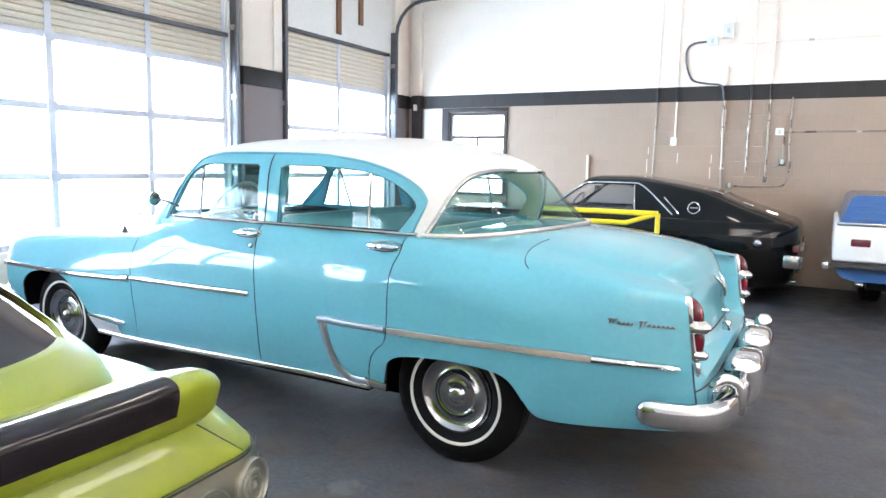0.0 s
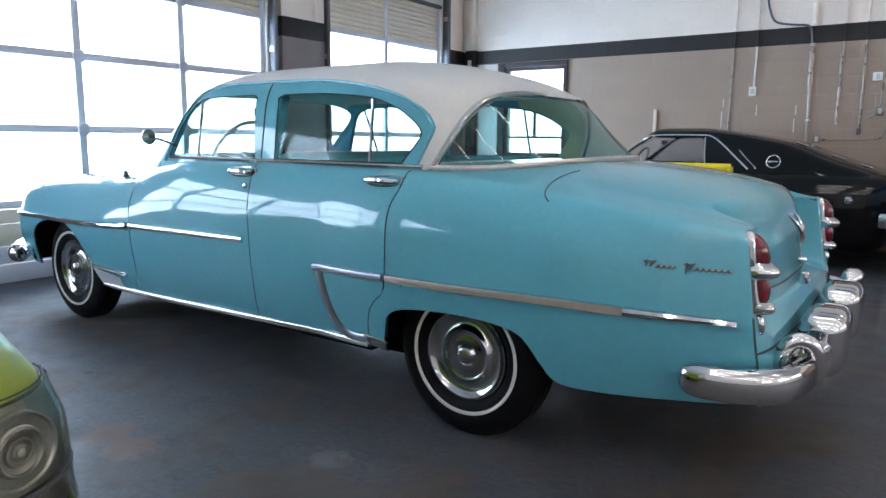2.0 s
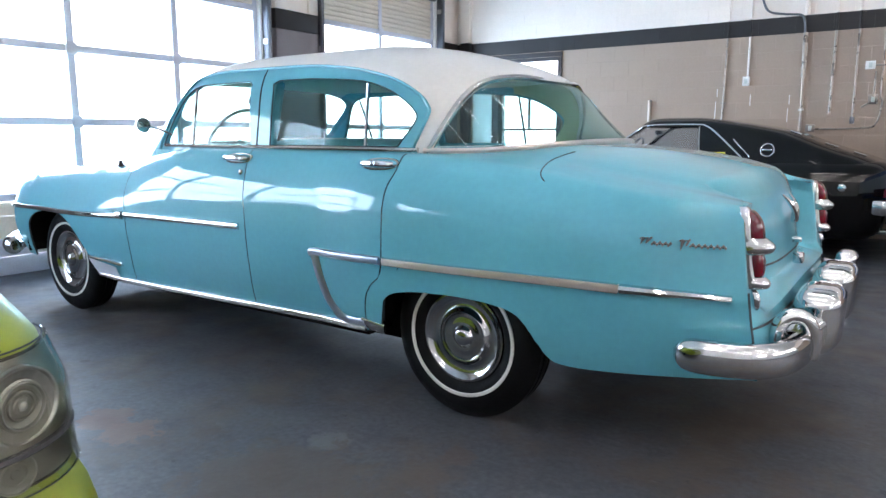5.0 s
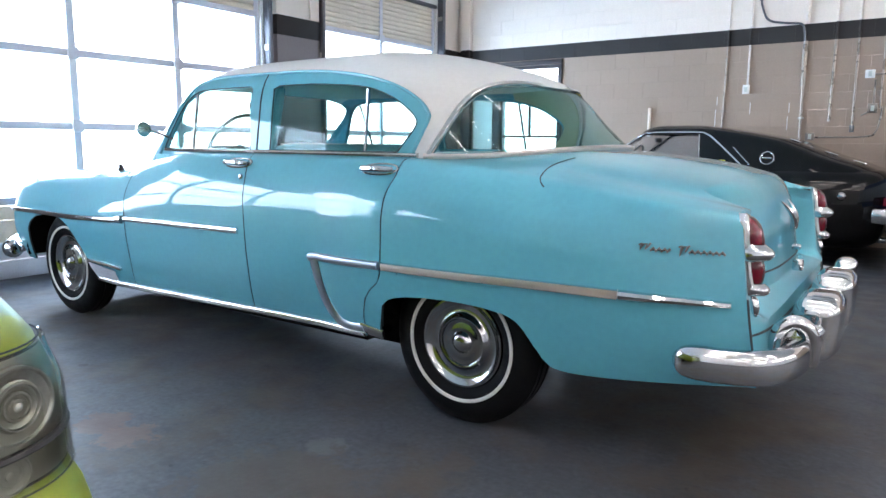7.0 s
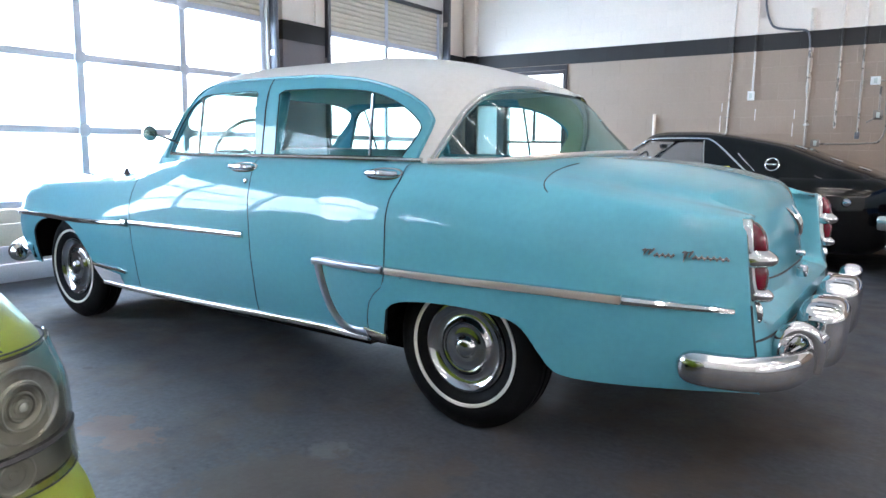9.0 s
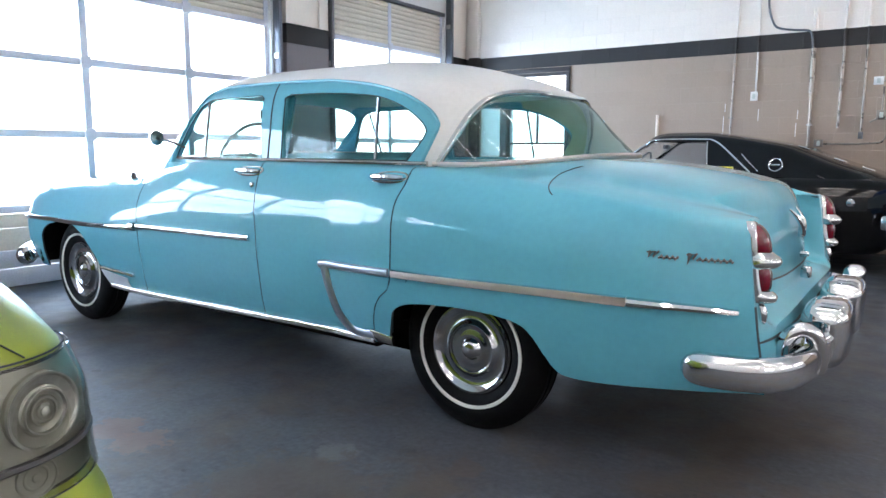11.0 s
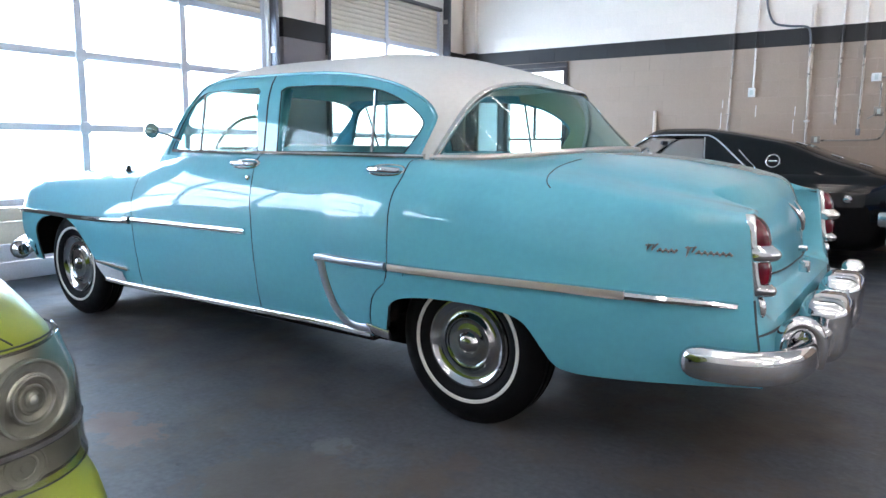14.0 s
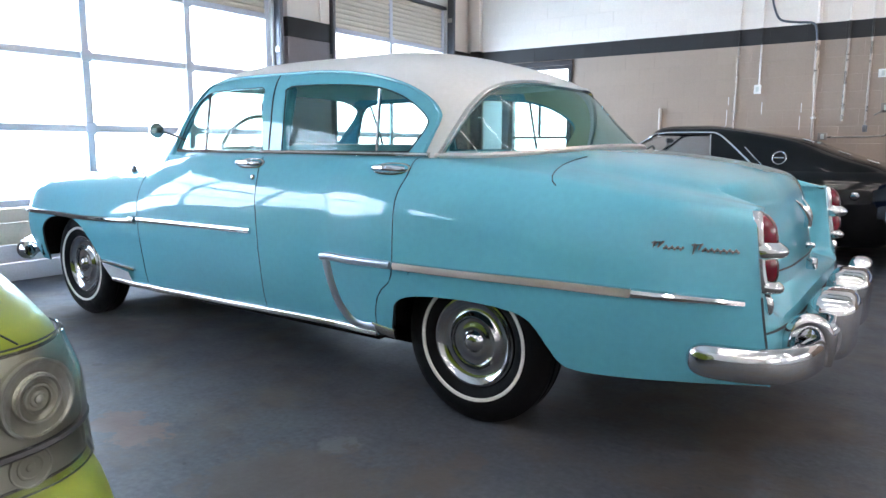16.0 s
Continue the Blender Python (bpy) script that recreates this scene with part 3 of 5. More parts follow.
conduit([(0.32, 1.27), (0.9, 1.28), (1.02, 1.33), (1.06, 1.5), (1.06, 1.62)], 0.011, CONDUITP, "low painted conduit bending up the wall", smooth=True)
conduit([(0.08, 3.13), (EX, 3.10)], 0.013, WALLWHITE, "white painted horizontal conduit on the upper wall", ((1.2, 3.125), (2.8, 3.12)))
outlet(0.917, 1.985, 0.045, 0.042, "white junction box with a green-edged cover")
outlet(0.356, 1.28, 0.045, 0.04, "small painted junction box low on the wall", CONDUITP)
outlet(0.972, 1.6, 0.045, 0.05, "small painted box at the end of a conduit", CONDUITP)
outlet(0.03, 3.18, 0.07, 0.06, "white junction box on the upper wall")
outlet(0.22, 3.3, 0.06, 0.09, "white switch box on the upper wall")
for xx, z0, z1 in ((-0.757, 1.42, 1.62), (-0.745, 1.68, 1.78), (-0.345, 1.56, 1.70), (0.09, 1.36, 1.52), (0.10, 1.57, 1.68)):
    part("paint_run", boxes((xx - 0.004, xx + 0.004, NY - 0.004, NY + 0.001, z0, z1), bevel=0.001), PANELM, north, "pale paint run on the blocks")
solo("wall_bracket", boxes((-1.62, -1.59, NY - 0.06, NY - 0.002, 1.28, 1.66), bevel=0.006), WALLWHITE, "white upright bracket on the block wall", "bracket")
p = thing("column", (-4.55, NY, 0), "narrow painted pilaster with a dark band", "column", kind="structure")
part("lower_shaft", boxes((-4.63, -4.47, NY - 0.09, NY, 0, 2.39), bevel=0.006), DARKWOOD, p, "dark brown lower shaft")
solo("switch_box", boxes((-4.58, -4.52, NY - 0.125, NY - 0.095, 2.36, 2.46), bevel=0.006), BOXM, "small white switch box on the pilaster", "switch box")
solo("wall_panel", boxes((-4.43, -4.09, NY - 0.02, NY - 0.001, 0.9, 2.385), bevel=0.004), PANELM, "pale panel on the wall beside the window", "wall panel")
part("band", boxes((-4.635, -4.465, NY - 0.094, NY, 2.392, 2.608), bevel=0.004), WALLBAND, p)
part("upper_shaft", boxes((-4.63, -4.47, NY - 0.09, NY, 2.61, CZ), bevel=0.006), WALLWHITE, p)

# ceiling lights: long tubes on white trays
def strip_light(x, y, along):
    c = thing("strip_light", (x, y, CZ - 0.1), "long white fluorescent strip light on the ceiling", "ceiling light", "strip lights")
    dx, dy = (0.95, 0.07) if along == "x" else (0.07, 0.95)
    part("tray", boxes((x - dx, x + dx, y - dy, y + dy, CZ - 0.07, CZ - 0.001), bevel=0.006), WHITEP, c)
    for s in (-0.035, 0.035):
        p0, p1 = ((x - 0.90, y + s, CZ - 0.095), (x + 0.90, y + s, CZ - 0.095)) if along == "x" else ((x + s, y - 0.90, CZ - 0.095), (x + s, y + 0.90, CZ - 0.095))
        part("tube", tube([p0, p1], 0.016, 8), TUBEGLOW, c)
    for s in (-1, 1):
        e = (x + s * 0.92, y) if along == "x" else (x, y + s * 0.92)
        part("end_cap", boxes((e[0] - 0.05, e[0] + 0.05, e[1] - 0.05, e[1] + 0.05, CZ - 0.12, CZ - 0.07), bevel=0.004), WHITEP, c)


for xx in (1.35, 4.6, 7.4):
    for yy in (-7.6, -4.8, -2.2, 0.15):
        strip_light(xx, yy, "x")


# ---------------------------------------------------------------- shapes shared by the cars
def supery(t, n):
    return max(0.0, 1 - abs(t) ** n) ** (1 / n)


def widest(xf, xr, mid):
    """Where a plan outline is widest: halfway, or no further back than mid."""
    return (xf + xr) / 2 if mid is None else min(mid, (xf + 3 * xr) / 4)


def levels(rows, nf, nr, cy=0.0, seg=96, per=4, inset=0.0, mid=None):
    """A closed rounded shell from plan outlines stacked in z. rows: z, front x, rear x, half width."""
    P = spline([(i, *r[:2]) for i, r in enumerate(rows)], per), spline([(i, *r[2:]) for i, r in enumerate(rows)], per)
    rings = []
    for a, b in zip(*P):
        z, xf, xr, w = a.y, a.z, b.y, b.z
        xf, xr, w, z = xf + inset, xr - inset, max(w - inset, 0.4 * w), z - inset * min(1.0, a.x / (len(rows) - 1) * 1.4)
        xc = widest(xf, xr, mid)
        ring = []
        for k in range(seg):
            t = 2 * math.pi * k / seg
            ct, st = math.cos(t), math.sin(t)
            n, h = (nr, xr - xc) if ct > 0 else (nf, xc - xf)
            ring.append((xc + h * math.copysign(abs(ct) ** (2 / n), ct), cy + w * math.copysign(abs(st) ** (2 / n), st), z))
        rings.append(ring)
    return rings


def skin(rows, nf, nr, cy, thick, seg=96, per=4, mid=None):
    """The shell as a hollow dome, open below."""
    out, inn = levels(rows, nf, nr, cy, seg, per, 0.0, mid), levels(rows, nf, nr, cy, seg, per, thick, mid)
    return loop_loft(inn[::-1] + out, None, True, True)


def skin_y(rows, nf, nr, mid=None):
    """Half width of that shell at (x, z)."""
    z, xf, xr, w = [np.array(c) for c in zip(*rows)]
    cf, cr, cw = curve(z, xf), curve(z, xr), curve(z, w)

    def at(x, zz):
        a, b = cf(zz), cr(zz)
        m = widest(a, b, mid)
        t = (x - m) / (b - m if x > m else m - a)
        return cw(zz) * supery(min(1, abs(t)), nr if t > 0 else nf)
    return at


def mirror_y(pts, cy=0.0):
    return [(p[0], 2 * cy - p[1], p[2]) for p in pts]


# ---------------------------------------------------------------- the turquoise sedan
# x runs to the rear, rear axle at x = 0, centre line at y = 0; the near flank lies at negative y
AXF, WR = -3.188, 0.352
half_w = curve([-3.86, -3.7, -3.4, -3.0, -2.3, -1.3, -0.9, -0.78, -0.62, -0.46, -0.3, 0.0, 0.3, 0.75, 1.12], [0.888, 0.912, 0.932, 0.94, 0.94, 0.93, 0.929, 0.932, 0.950, 0.971, 0.981, 0.985, 0.985, 0.955, 0.895])
shoulder_z = curve([-3.86, -3.75, -3.5, -3.2, -2.8, -2.4, -2.1, -1.8, -0.3, 0.0, 0.4, 0.7, 1.12], [0.85, 0.888, 0.928, 0.952, 0.978, 1.016, 1.078, 1.112, 1.105, 1.09, 1.045, 1.0, 0.952])
shoulder_y = curve([-3.86, -3.2, -2.5, -2.1, -0.3, 0.4, 1.12], [0.80, 0.80, 0.79, 0.80, 0.80, 0.80, 0.83])
centre_z = curve([-3.86, -3.75, -3.5, -3.0, -2.4, -2.0, -0.3, 0.2, 0.35, 0.55, 0.79, 0.9, 0.97, 1.08], [0.84, 0.93, 0.985, 1.05, 1.11, 1.15, 1.14, 1.155, 1.147, 1.132, 1.099, 1.072, 1.046, 0.985])
FRONT = -3.80


def front_x(z):
    return FRONT + max(0.0, 0.72 - z) * 0.30


def rear_edge(z):
    """The rear fender's upright end, raked back towards the bumper."""
    return 1.062 + (0.95 - z) * 0.135


def flank(x):
    """The half section's side from the sill up to the shoulder."""
    w, zs, sy = half_w(x), shoulder_z(x), shoulder_y(x)
    q = min(1.0, max(0.0, (x - 0.3) / 0.6))          # the rear fender's top edge grows sharper
    mix = lambda a, b: a + (b - a) * q
    a = w - 0.031
    keys = [(w - 0.105, 0.22), (w - 0.04, 0.40), (w - 0.003, min(0.60, zs - 0.37)), (w, zs - 0.28), (mix(w - 0.009, w - 0.006), zs - 0.20), (mix(a, w - 0.014), zs - 0.13), (mix(a + (sy - a) * 0.34, w - 0.024), zs - 0.06), (mix(a + (sy - a) * 0.74, w - 0.042), zs - mix(0.012, 0.014)), (mix(sy, w - 0.075), zs)]
    return np.array([(p.x, p.y) for p in spline([(a, b, 0) for a, b in keys], 8)])


_cache = {}


def side_y(x, z):
    k = round(x, 3)
    if k not in _cache:
        _cache[k] = flank(k)
    c = _cache[k]
    return float(np.interp(z, c[:, 1], c[:, 0]))


def edge_y(x):
    return float(flank(x)[-1, 0])


def deck_z(x, y):
    """Height of the bonnet or boot lid at a distance y from the centre line."""
    sy, zs, zc = edge_y(x), shoulder_z(x), centre_z(x)
    t = min(1, abs(y) / sy)
    valley = -(0.004 + 0.006 * min(1, max(0, x - 0.3) / 0.6)) * math.exp(-((t - 0.84) / 0.07) ** 2)
    return zs + (zc - zs) * (1 - t ** (2.6 - 0.45 * min(1.0, max(0.0, (x - 0.1) / 0.5)))) + valley * (1 if x < -2.3 or x > 0.35 else 0)


gap1 = curve([0.2, 0.32, 0.536, 0.68, 0.82, 0.975, 1.2], [-2.36, -2.338, -2.306, -2.307, -2.318, -2.315, -2.30])
gap2 = curve([0.2, 0.36, 0.56, 0.76, 0.96, 1.125], [-1.285, -1.268, -1.250, -1.257, -1.275, -1.315])
gap3 = curve([0.2, 0.376, 0.489, 0.548, 0.594, 0.68, 0.8, 0.919, 0.977, 1.035, 1.107], [-0.475, -0.471, -0.443, -0.40, -0.345, -0.332, -0.329, -0.326, -0.318, -0.305, -0.325])


ARCH_F = curve([-3.575, -3.565, -3.55, -3.52, -3.46, -3.37, -3.2, -3.07, -2.99, -2.93, -2.86, -2.80, -2.76, -2.73], [0.355, 0.43, 0.50, 0.585, 0.64, 0.672, 0.686, 0.676, 0.645, 0.595, 0.51, 0.42, 0.35, 0.30])
ARCH_R = curve([-0.38, -0.365, -0.345, -0.31, -0.25, -0.12, 0.03, 0.15, 0.25, 0.30, 0.33, 0.357, 0.395, 0.425, 0.455, 0.52, 0.9, 1.12], [0.35, 0.42, 0.475, 0.508, 0.53, 0.547, 0.553, 0.549, 0.537, 0.522, 0.50, 0.465, 0.408, 0.368, 0.347, 0.340, 0.370, 0.395])


def arch_front(x):
    return 0.345 + max(0.0, -3.575 - x) * 0.05 if x <= -3.575 else 0.30 if x >= -2.73 else ARCH_F(x)


def arch_rear(x):
    return ARCH_R(x)


def pod(u):
    t = min(1.0, max(0.0, (abs(u) - 0.77) / 0.11))
    return t * t * (3 - 2 * t)


def deck_end(u):
    """Where the boot lid's top rolls over, at a share u of the half width; the fenders stand out past it."""
    u = abs(u)
    s = pod(u)
    return (0.93 - 0.05 * (min(u, 0.8) / 0.8) ** 3) * (1 - s) + 1.061 * s


def tail_x(u, z):
    u = min(1.0, abs(u))
    t = min(1.0, max(0.0, (0.65 - z) / 0.05))
    t = t * t * (3 - 2 * t)
    lid = -0.010 - 0.13 * (min(u, 0.85) / 0.8) ** 3 - 0.14 * max(0.0, z - 0.86)
    return rear_edge(z) + (1 - pod(u)) * (1 - t) * lid + 0.035 * t * (1 - u ** 8)


def spread(u):
    return math.copysign(1 - (1 - abs(u)) ** 1.5, u)


def tail_sheet():
    """The boot lid's roll-over and the tail below it, down to the bumper."""
    def f(a, v):
        u = 2 * a - 1
        u = spread(u)
        x0 = deck_end(u)
        y0 = u * edge_y(x0)
        z0 = deck_z(x0, y0)
        m = (deck_z(x0, y0) - deck_z(x0 - 0.02, y0)) / 0.02
        x1, z1 = x0, z0
        for _ in range(12):
            x1 = tail_x(u, z1)
            z1 = z0 + m * (x1 - x0) * 0.8
        r = 0.012 + 0.085 * (1 - abs(u) ** 6)
        z2 = z1 - r
        if v < 0.4:
            t = v / 0.4
            x = (1 - t) ** 2 * x0 + 2 * t * (1 - t) * x1 + t * t * tail_x(u, z2)
            z = (1 - t) ** 2 * z0 + 2 * t * (1 - t) * z1 + t * t * z2
        else:
            z = z2 + (0.415 - z2) * (v - 0.4) / 0.6
            x = tail_x(u, z)
        e = rear_edge(z)
        w = side_y(e, z) if z < shoulder_z(e) else edge_y(1.061)
        if v < 0.4:
            w = (1 - v / 0.4) * edge_y(x0) + v / 0.4 * w
        return (x, u * w, z)
    return sheet(f, 110, 60)


def flank_patch(s, xl, xr, zlo, nu, nv, off=0.0, top=0.0):
    def foot(u):
        """Height of the lower edge at a share u of the panel's length."""
        best = (9.0, 0.0)
        for k in range(121):
            x = xl(0.36) + (xr(0.36) - xl(0.36)) * min(1.0, max(0.0, u + 0.1 * (k / 60 - 1)))
            z = zlo(x)
            best = min(best, (abs(xl(z) + (xr(z) - xl(z)) * u - x), z))
        return best[1]
    feet = {}

    def f(u, v):
        vv = 1 - (1 - v) ** 1.6
        if u not in feet:
            feet[u] = foot(u)
        x = xl(0.7) + (xr(0.7) - xl(0.7)) * u
        for _ in range(14):
            z = feet[u] + (shoulder_z(x) - top - feet[u]) * vv
            x = 0.4 * x + 0.6 * (xl(z) + (xr(z) - xl(z)) * u)
        return (x, s * (side_y(x, z) + off), z)
    return sheet(f, nu, nv)


def on_flank(s, pts, lift=0.0):
    return [(x, s * (side_y(x, z) + lift), z) for x, z in pts]


def flank_normals(s, pts):
    out = []
    for x, z in pts:
        e = 0.01
        dz = (side_y(x, z + e) - side_y(x, z - e)) / (2 * e)
        dx = (side_y(x + e, z) - side_y(x - e, z)) / (2 * e)
        out.append((-dx, s, -dz))
    return out


def smooth2(pts, per=6):
    return [(p.x, p.y) for p in spline([(a, b, 0) for a, b in pts], per)]


def wheel(name, x, y, s, parent, ring=True):
    """y: outer side of the tyre; s: -1 for the near flank."""
    w = thing(name, (x, y - s * 0.1, WR), "", "")
    w.parent = parent
    w.matrix_parent_inverse = Matrix.Translation(-parent.location)
    q = (x, y - s * 0.1, WR)
    k = s
    def turned(nm, prof, m, label=""):
        bm = lathe([(r, h * k) for r, h in prof], q, "y", 56)
        me_ob = part(nm, bm, m, None, label)
        me_ob.parent = w
        me_ob.matrix_parent_inverse = Matrix.Translation(-Vector(q))
        return me_ob
    turned("tyre", [(0.19, -0.06), (0.26, -0.075), (0.325, -0.07), (WR - 0.004, -0.05), (WR, -0.03), (WR - 0.006, -0.024), (WR, -0.018), (WR, 0.018), (WR - 0.006, 0.024), (WR, 0.03), (WR, 0.055), (0.335, 0.075), (0.30, 0.094), (0.27, 0.1), (0.225, 0.096), (0.195, 0.075), (0.18, 0.05)], RUBBER)
    if ring:
        turned("whitewall", [(0.2535, 0.097), (0.252, 0.1025), (0.246, 0.1035), (0.239, 0.1015), (0.237, 0.095)], WHITEWALL, "narrow white sidewall band")
    turned("hubcap", [(0.197, 0.055), (0.197, 0.076), (0.192, 0.084), (0.184, 0.085), (0.178, 0.079), (0.170, 0.073), (0.158, 0.066), (0.142, 0.062), (0.128, 0.064), (0.118, 0.070), (0.111, 0.079), (0.106, 0.083), (0.101, 0.081), (0.097, 0.074), (0.088, 0.073), (0.070, 0.077), (0.056, 0.080), (0.048, 0.079), (0.043, 0.084), (0.036, 0.094), (0.026, 0.100), (0.012, 0.103), (0.0, 0.104)], HUBCHROME, "polished chrome full wheel cover")
    turned("brake_drum", [(0.0, -0.1), (0.15, -0.1), (0.16, -0.02), (0.0, -0.02)], UNDER)
    return w


def build_sedan():
    car = thing("car", (-1.3, 0, 0), "turquoise 1950s four-door sedan with off-white roof and chrome trim", "car")
    lo = lambda z: (lambda x: z)
    fr, rr = front_x, rear_edge
    G = 0.003
    for s in (-1, 1):
        part("front_fender", flank_patch(s, fr, lambda z: gap1(z) - G, arch_front, 150, 26), TURQ, car, thick=0.012, out=(0, s, 0))
        fd = part("front_door", flank_patch(s, lambda z: gap1(z) + G, lambda z: gap2(z) - G, lo(0.310), 44, 26), TURQ, car, thick=0.012, out=(0, s, 0))
        rd = part("rear_door", flank_patch(s, lambda z: gap2(z) + G, lambda z: gap3(z) - G, lo(0.314), 44, 26), TURQ, car, thick=0.012, out=(0, s, 0))
        part("rear_fender", flank_patch(s, lambda z: gap3(z) + G, rr, arch_rear, 170, 30), TURQ, car, thick=0.012, out=(0, s, 0))
        liner = flank_patch(s, lambda z: -2.7, lambda z: -0.48, lo(0.30), 60, 12, -0.03, 0.03)
        part("door_frame_liner", liner, GAPM, car)
        part("rear_liner", flank_patch(s, lambda z: -0.5, lambda z: -0.2, lambda x: max(0.36, arch_rear(x) + 0.02), 20, 10, -0.03, 0.03), GAPM, car)
        # sill moulding
        pts = smooth2([(-2.74, 0.305), (-2.4, 0.298), (-1.5, 0.306), (-0.7, 0.315), (-0.48, 0.325)])
        part("sill_moulding", moulding(on_flank(s, pts, 0.002), [(0, s, 0.12)] * len(pts), 0.032, 0.015), DULLCHROME, car)
        # handles and lock
        for host, hx, hz in ((fd, -1.372, 1.066), (rd, -0.415, 1.06)):
            y = s * side_y(hx, hz)
            q = [(hx - 0.085, y + s * 0.004, hz), (hx - 0.07, y + s * 0.03, hz + 0.002), (hx, y + s * 0.042, hz + 0.003), (hx + 0.075, y + s * 0.036, hz), (hx + 0.095, y + s * 0.026, hz)]
            bm = tube(spline(q, 4), [0.011 + 0.004 * math.sin(k / 16 * math.pi) for k in range(17)], 10)
            hd = part("handle", bm, CHROME, host, "chrome pull handle")
            cup = loop_loft([[(hx + 0.005 + a1 * (0.1 - inset) * math.copysign(abs(math.cos(k * math.pi / 18)) ** 0.8, math.cos(k * math.pi / 18)), s * (side_y(hx, hz + 0.024 * math.sin(k * math.pi / 18)) + lift), hz + (0.026 - inset) * math.sin(k * math.pi / 18)) for k in range(36)] for a1, inset, lift in ((1, 0, -0.004), (1, 0, 0.006), (1, 0.006, 0.008), (1, 0.009, 0.002))])
            part("escutcheon", cup, DULLCHROME, hd, "oval chrome plate behind the handle")
        y = s * side_y(-1.295, 0.99)
        part("lock", lathe([(0.013, -0.004), (0.013, 0.006), (0.008, 0.009), (0, 0.009)], (-1.31, y, 0.998), "y", 16, None, s), CHROME, fd)
        # side mouldings
        a = smooth2([(-3.80, 0.69), (-3.7, 0.694), (-3.3, 0.699), (-2.9, 0.695), (-2.47, 0.706), (-2.33, 0.712)])
        m1 = part("fender_moulding", moulding(on_flank(s, a), flank_normals(s, a), 0.036, 0.018), CHROME, car)
        a = smooth2([(-2.375, 0.716), (-2.325, 0.716)])
        part("clip", moulding(on_flank(s, a, 0.004), flank_normals(s, a), 0.048, 0.022), DULLCHROME, m1)
        a = smooth2([(-2.30, 0.722), (-1.8, 0.724), (-1.30, 0.727)])
        part("door_moulding", moulding(on_flank(s, a), flank_normals(s, a), 0.034, 0.018), CHROME, fd)
        a = smooth2([(-0.80, 0.645), (-0.745, 0.652), (-0.62, 0.651), (-0.34, 0.658)])
        part("spear_head", moulding(on_flank(s, a), flank_normals(s, a), 0.036, 0.018), SLASHM, rd)
        a = smooth2([(-0.322, 0.658), (0.0, 0.661), (0.4, 0.668), (0.70, 0.667)])
        m2 = part("rear_moulding", moulding(on_flank(s, a), flank_normals(s, a), 0.035, 0.014), SPEARM, car)
        for dz in (-0.0145, 0.0145):
            b = [(x, z + dz) for x, z in a]
            part("bead", moulding(on_flank(s, b), flank_normals(s, b), 0.007, 0.0165), CHROME, m2)
        a = smooth2([(0.705, 0.667), (0.9, 0.668), (1.055, 0.668)])
        part("rear_tip", moulding(on_flank(s, a), flank_normals(s, a), 0.036, 0.02, taper=0.45), CHROME, m2)
        a = smooth2([(-0.772, 0.64), (-0.745, 0.522), (-0.706, 0.418), (-0.64, 0.352), (-0.56, 0.338), (-0.48, 0.348)])
        part("slash_moulding", moulding(on_flank(s, a), flank_normals(s, a), 0.05, 0.012), SLASHM, rd)
        a = smooth2([(-0.50, 0.352), (-0.44, 0.345), (-0.365, 0.338)])
        part("sill_tip", moulding(on_flank(s, a), flank_normals(s, a), 0.05, 0.01), DULLCHROME, car)
        # gravel guard behind the front wheel
        g = sheet(lambda u, v: ((-2.80 + 0.035 * (1 - v) + (0.24 + 0.06 * v) * u), s * (side_y(-2.6, 0.3 + 0.13 * v) + 0.004), 0.31 + 0.1 * v - 0.03 * u * v), 10, 6)
        gg = part("gravel_guard", g, ALU, car, thick=0.004, out=(0, s, 0))
        a = smooth2([(-2.80, 0.425), (-2.6, 0.415), (-2.43, 0.405)])
        part("guard_strip", moulding(on_flank(s, a), flank_normals(s, a), 0.022, 0.016), CHROME, gg)
        # model name in raised script, as two plain runs of strokes
        script = None
        for x0, xt, x1, tail in ((0.762, 0.798, 0.861, 0.0), (0.888, 0.918, 1.026, 0.014)):
            tall = [(x0 - 0.002, 0.842), (x0 + 0.006, 0.849), (x0 + 0.003, 0.827 - tail), (x0 + 0.012, 0.845), (x0 + 0.024, 0.847), (x0 + 0.018, 0.829), (xt, 0.850)]
            n = round((x1 - xt) / 0.009)
            low = [(xt + (x1 - xt) * k / n, 0.8295 + (0.006 if k % 2 else -0.005)) for k in range(n + 1)]
            for pts, r in ((tall, 0.0036), (low, 0.0042)):
                bm = tube(on_flank(s, pts, 0.003), r, 6)
                if script is None:
                    script = part("name_script", bm, SCRIPTM, car, "raised metal script on the rear fender")
                else:
                    part("stroke", bm, SCRIPTM, script)
            part("stroke", tube(on_flank(s, [(xt, 0.8285), (x1, 0.8295)], 0.002), 0.003, 6), CHROME, script)
        # tail lamp
        cy = s * 0.838
        h = part("tail_lamp", loop_loft(levels([(0.70, 1.07, 1.105, 0.03), (0.71, 1.065, 1.115, 0.038), (0.80, 1.06, 1.10, 0.038), (0.90, 1.055, 1.09, 0.038), (0.945, 1.05, 1.08, 0.03), (0.958, 1.045, 1.068, 0.012)], 6, 4, cy, 28, 3)), CHROME, car, "chrome tail lamp housing")
        part("upper_lens", loop_loft(levels([(0.85, 1.05, 1.118, 0.028), (0.862, 1.05, 1.127, 0.033), (0.91, 1.05, 1.118, 0.033), (0.938, 1.05, 1.1, 0.026), (0.95, 1.04, 1.085, 0.014)], 4, 2.2, cy, 28, 3)), REDLENS, h, "red glass lens")
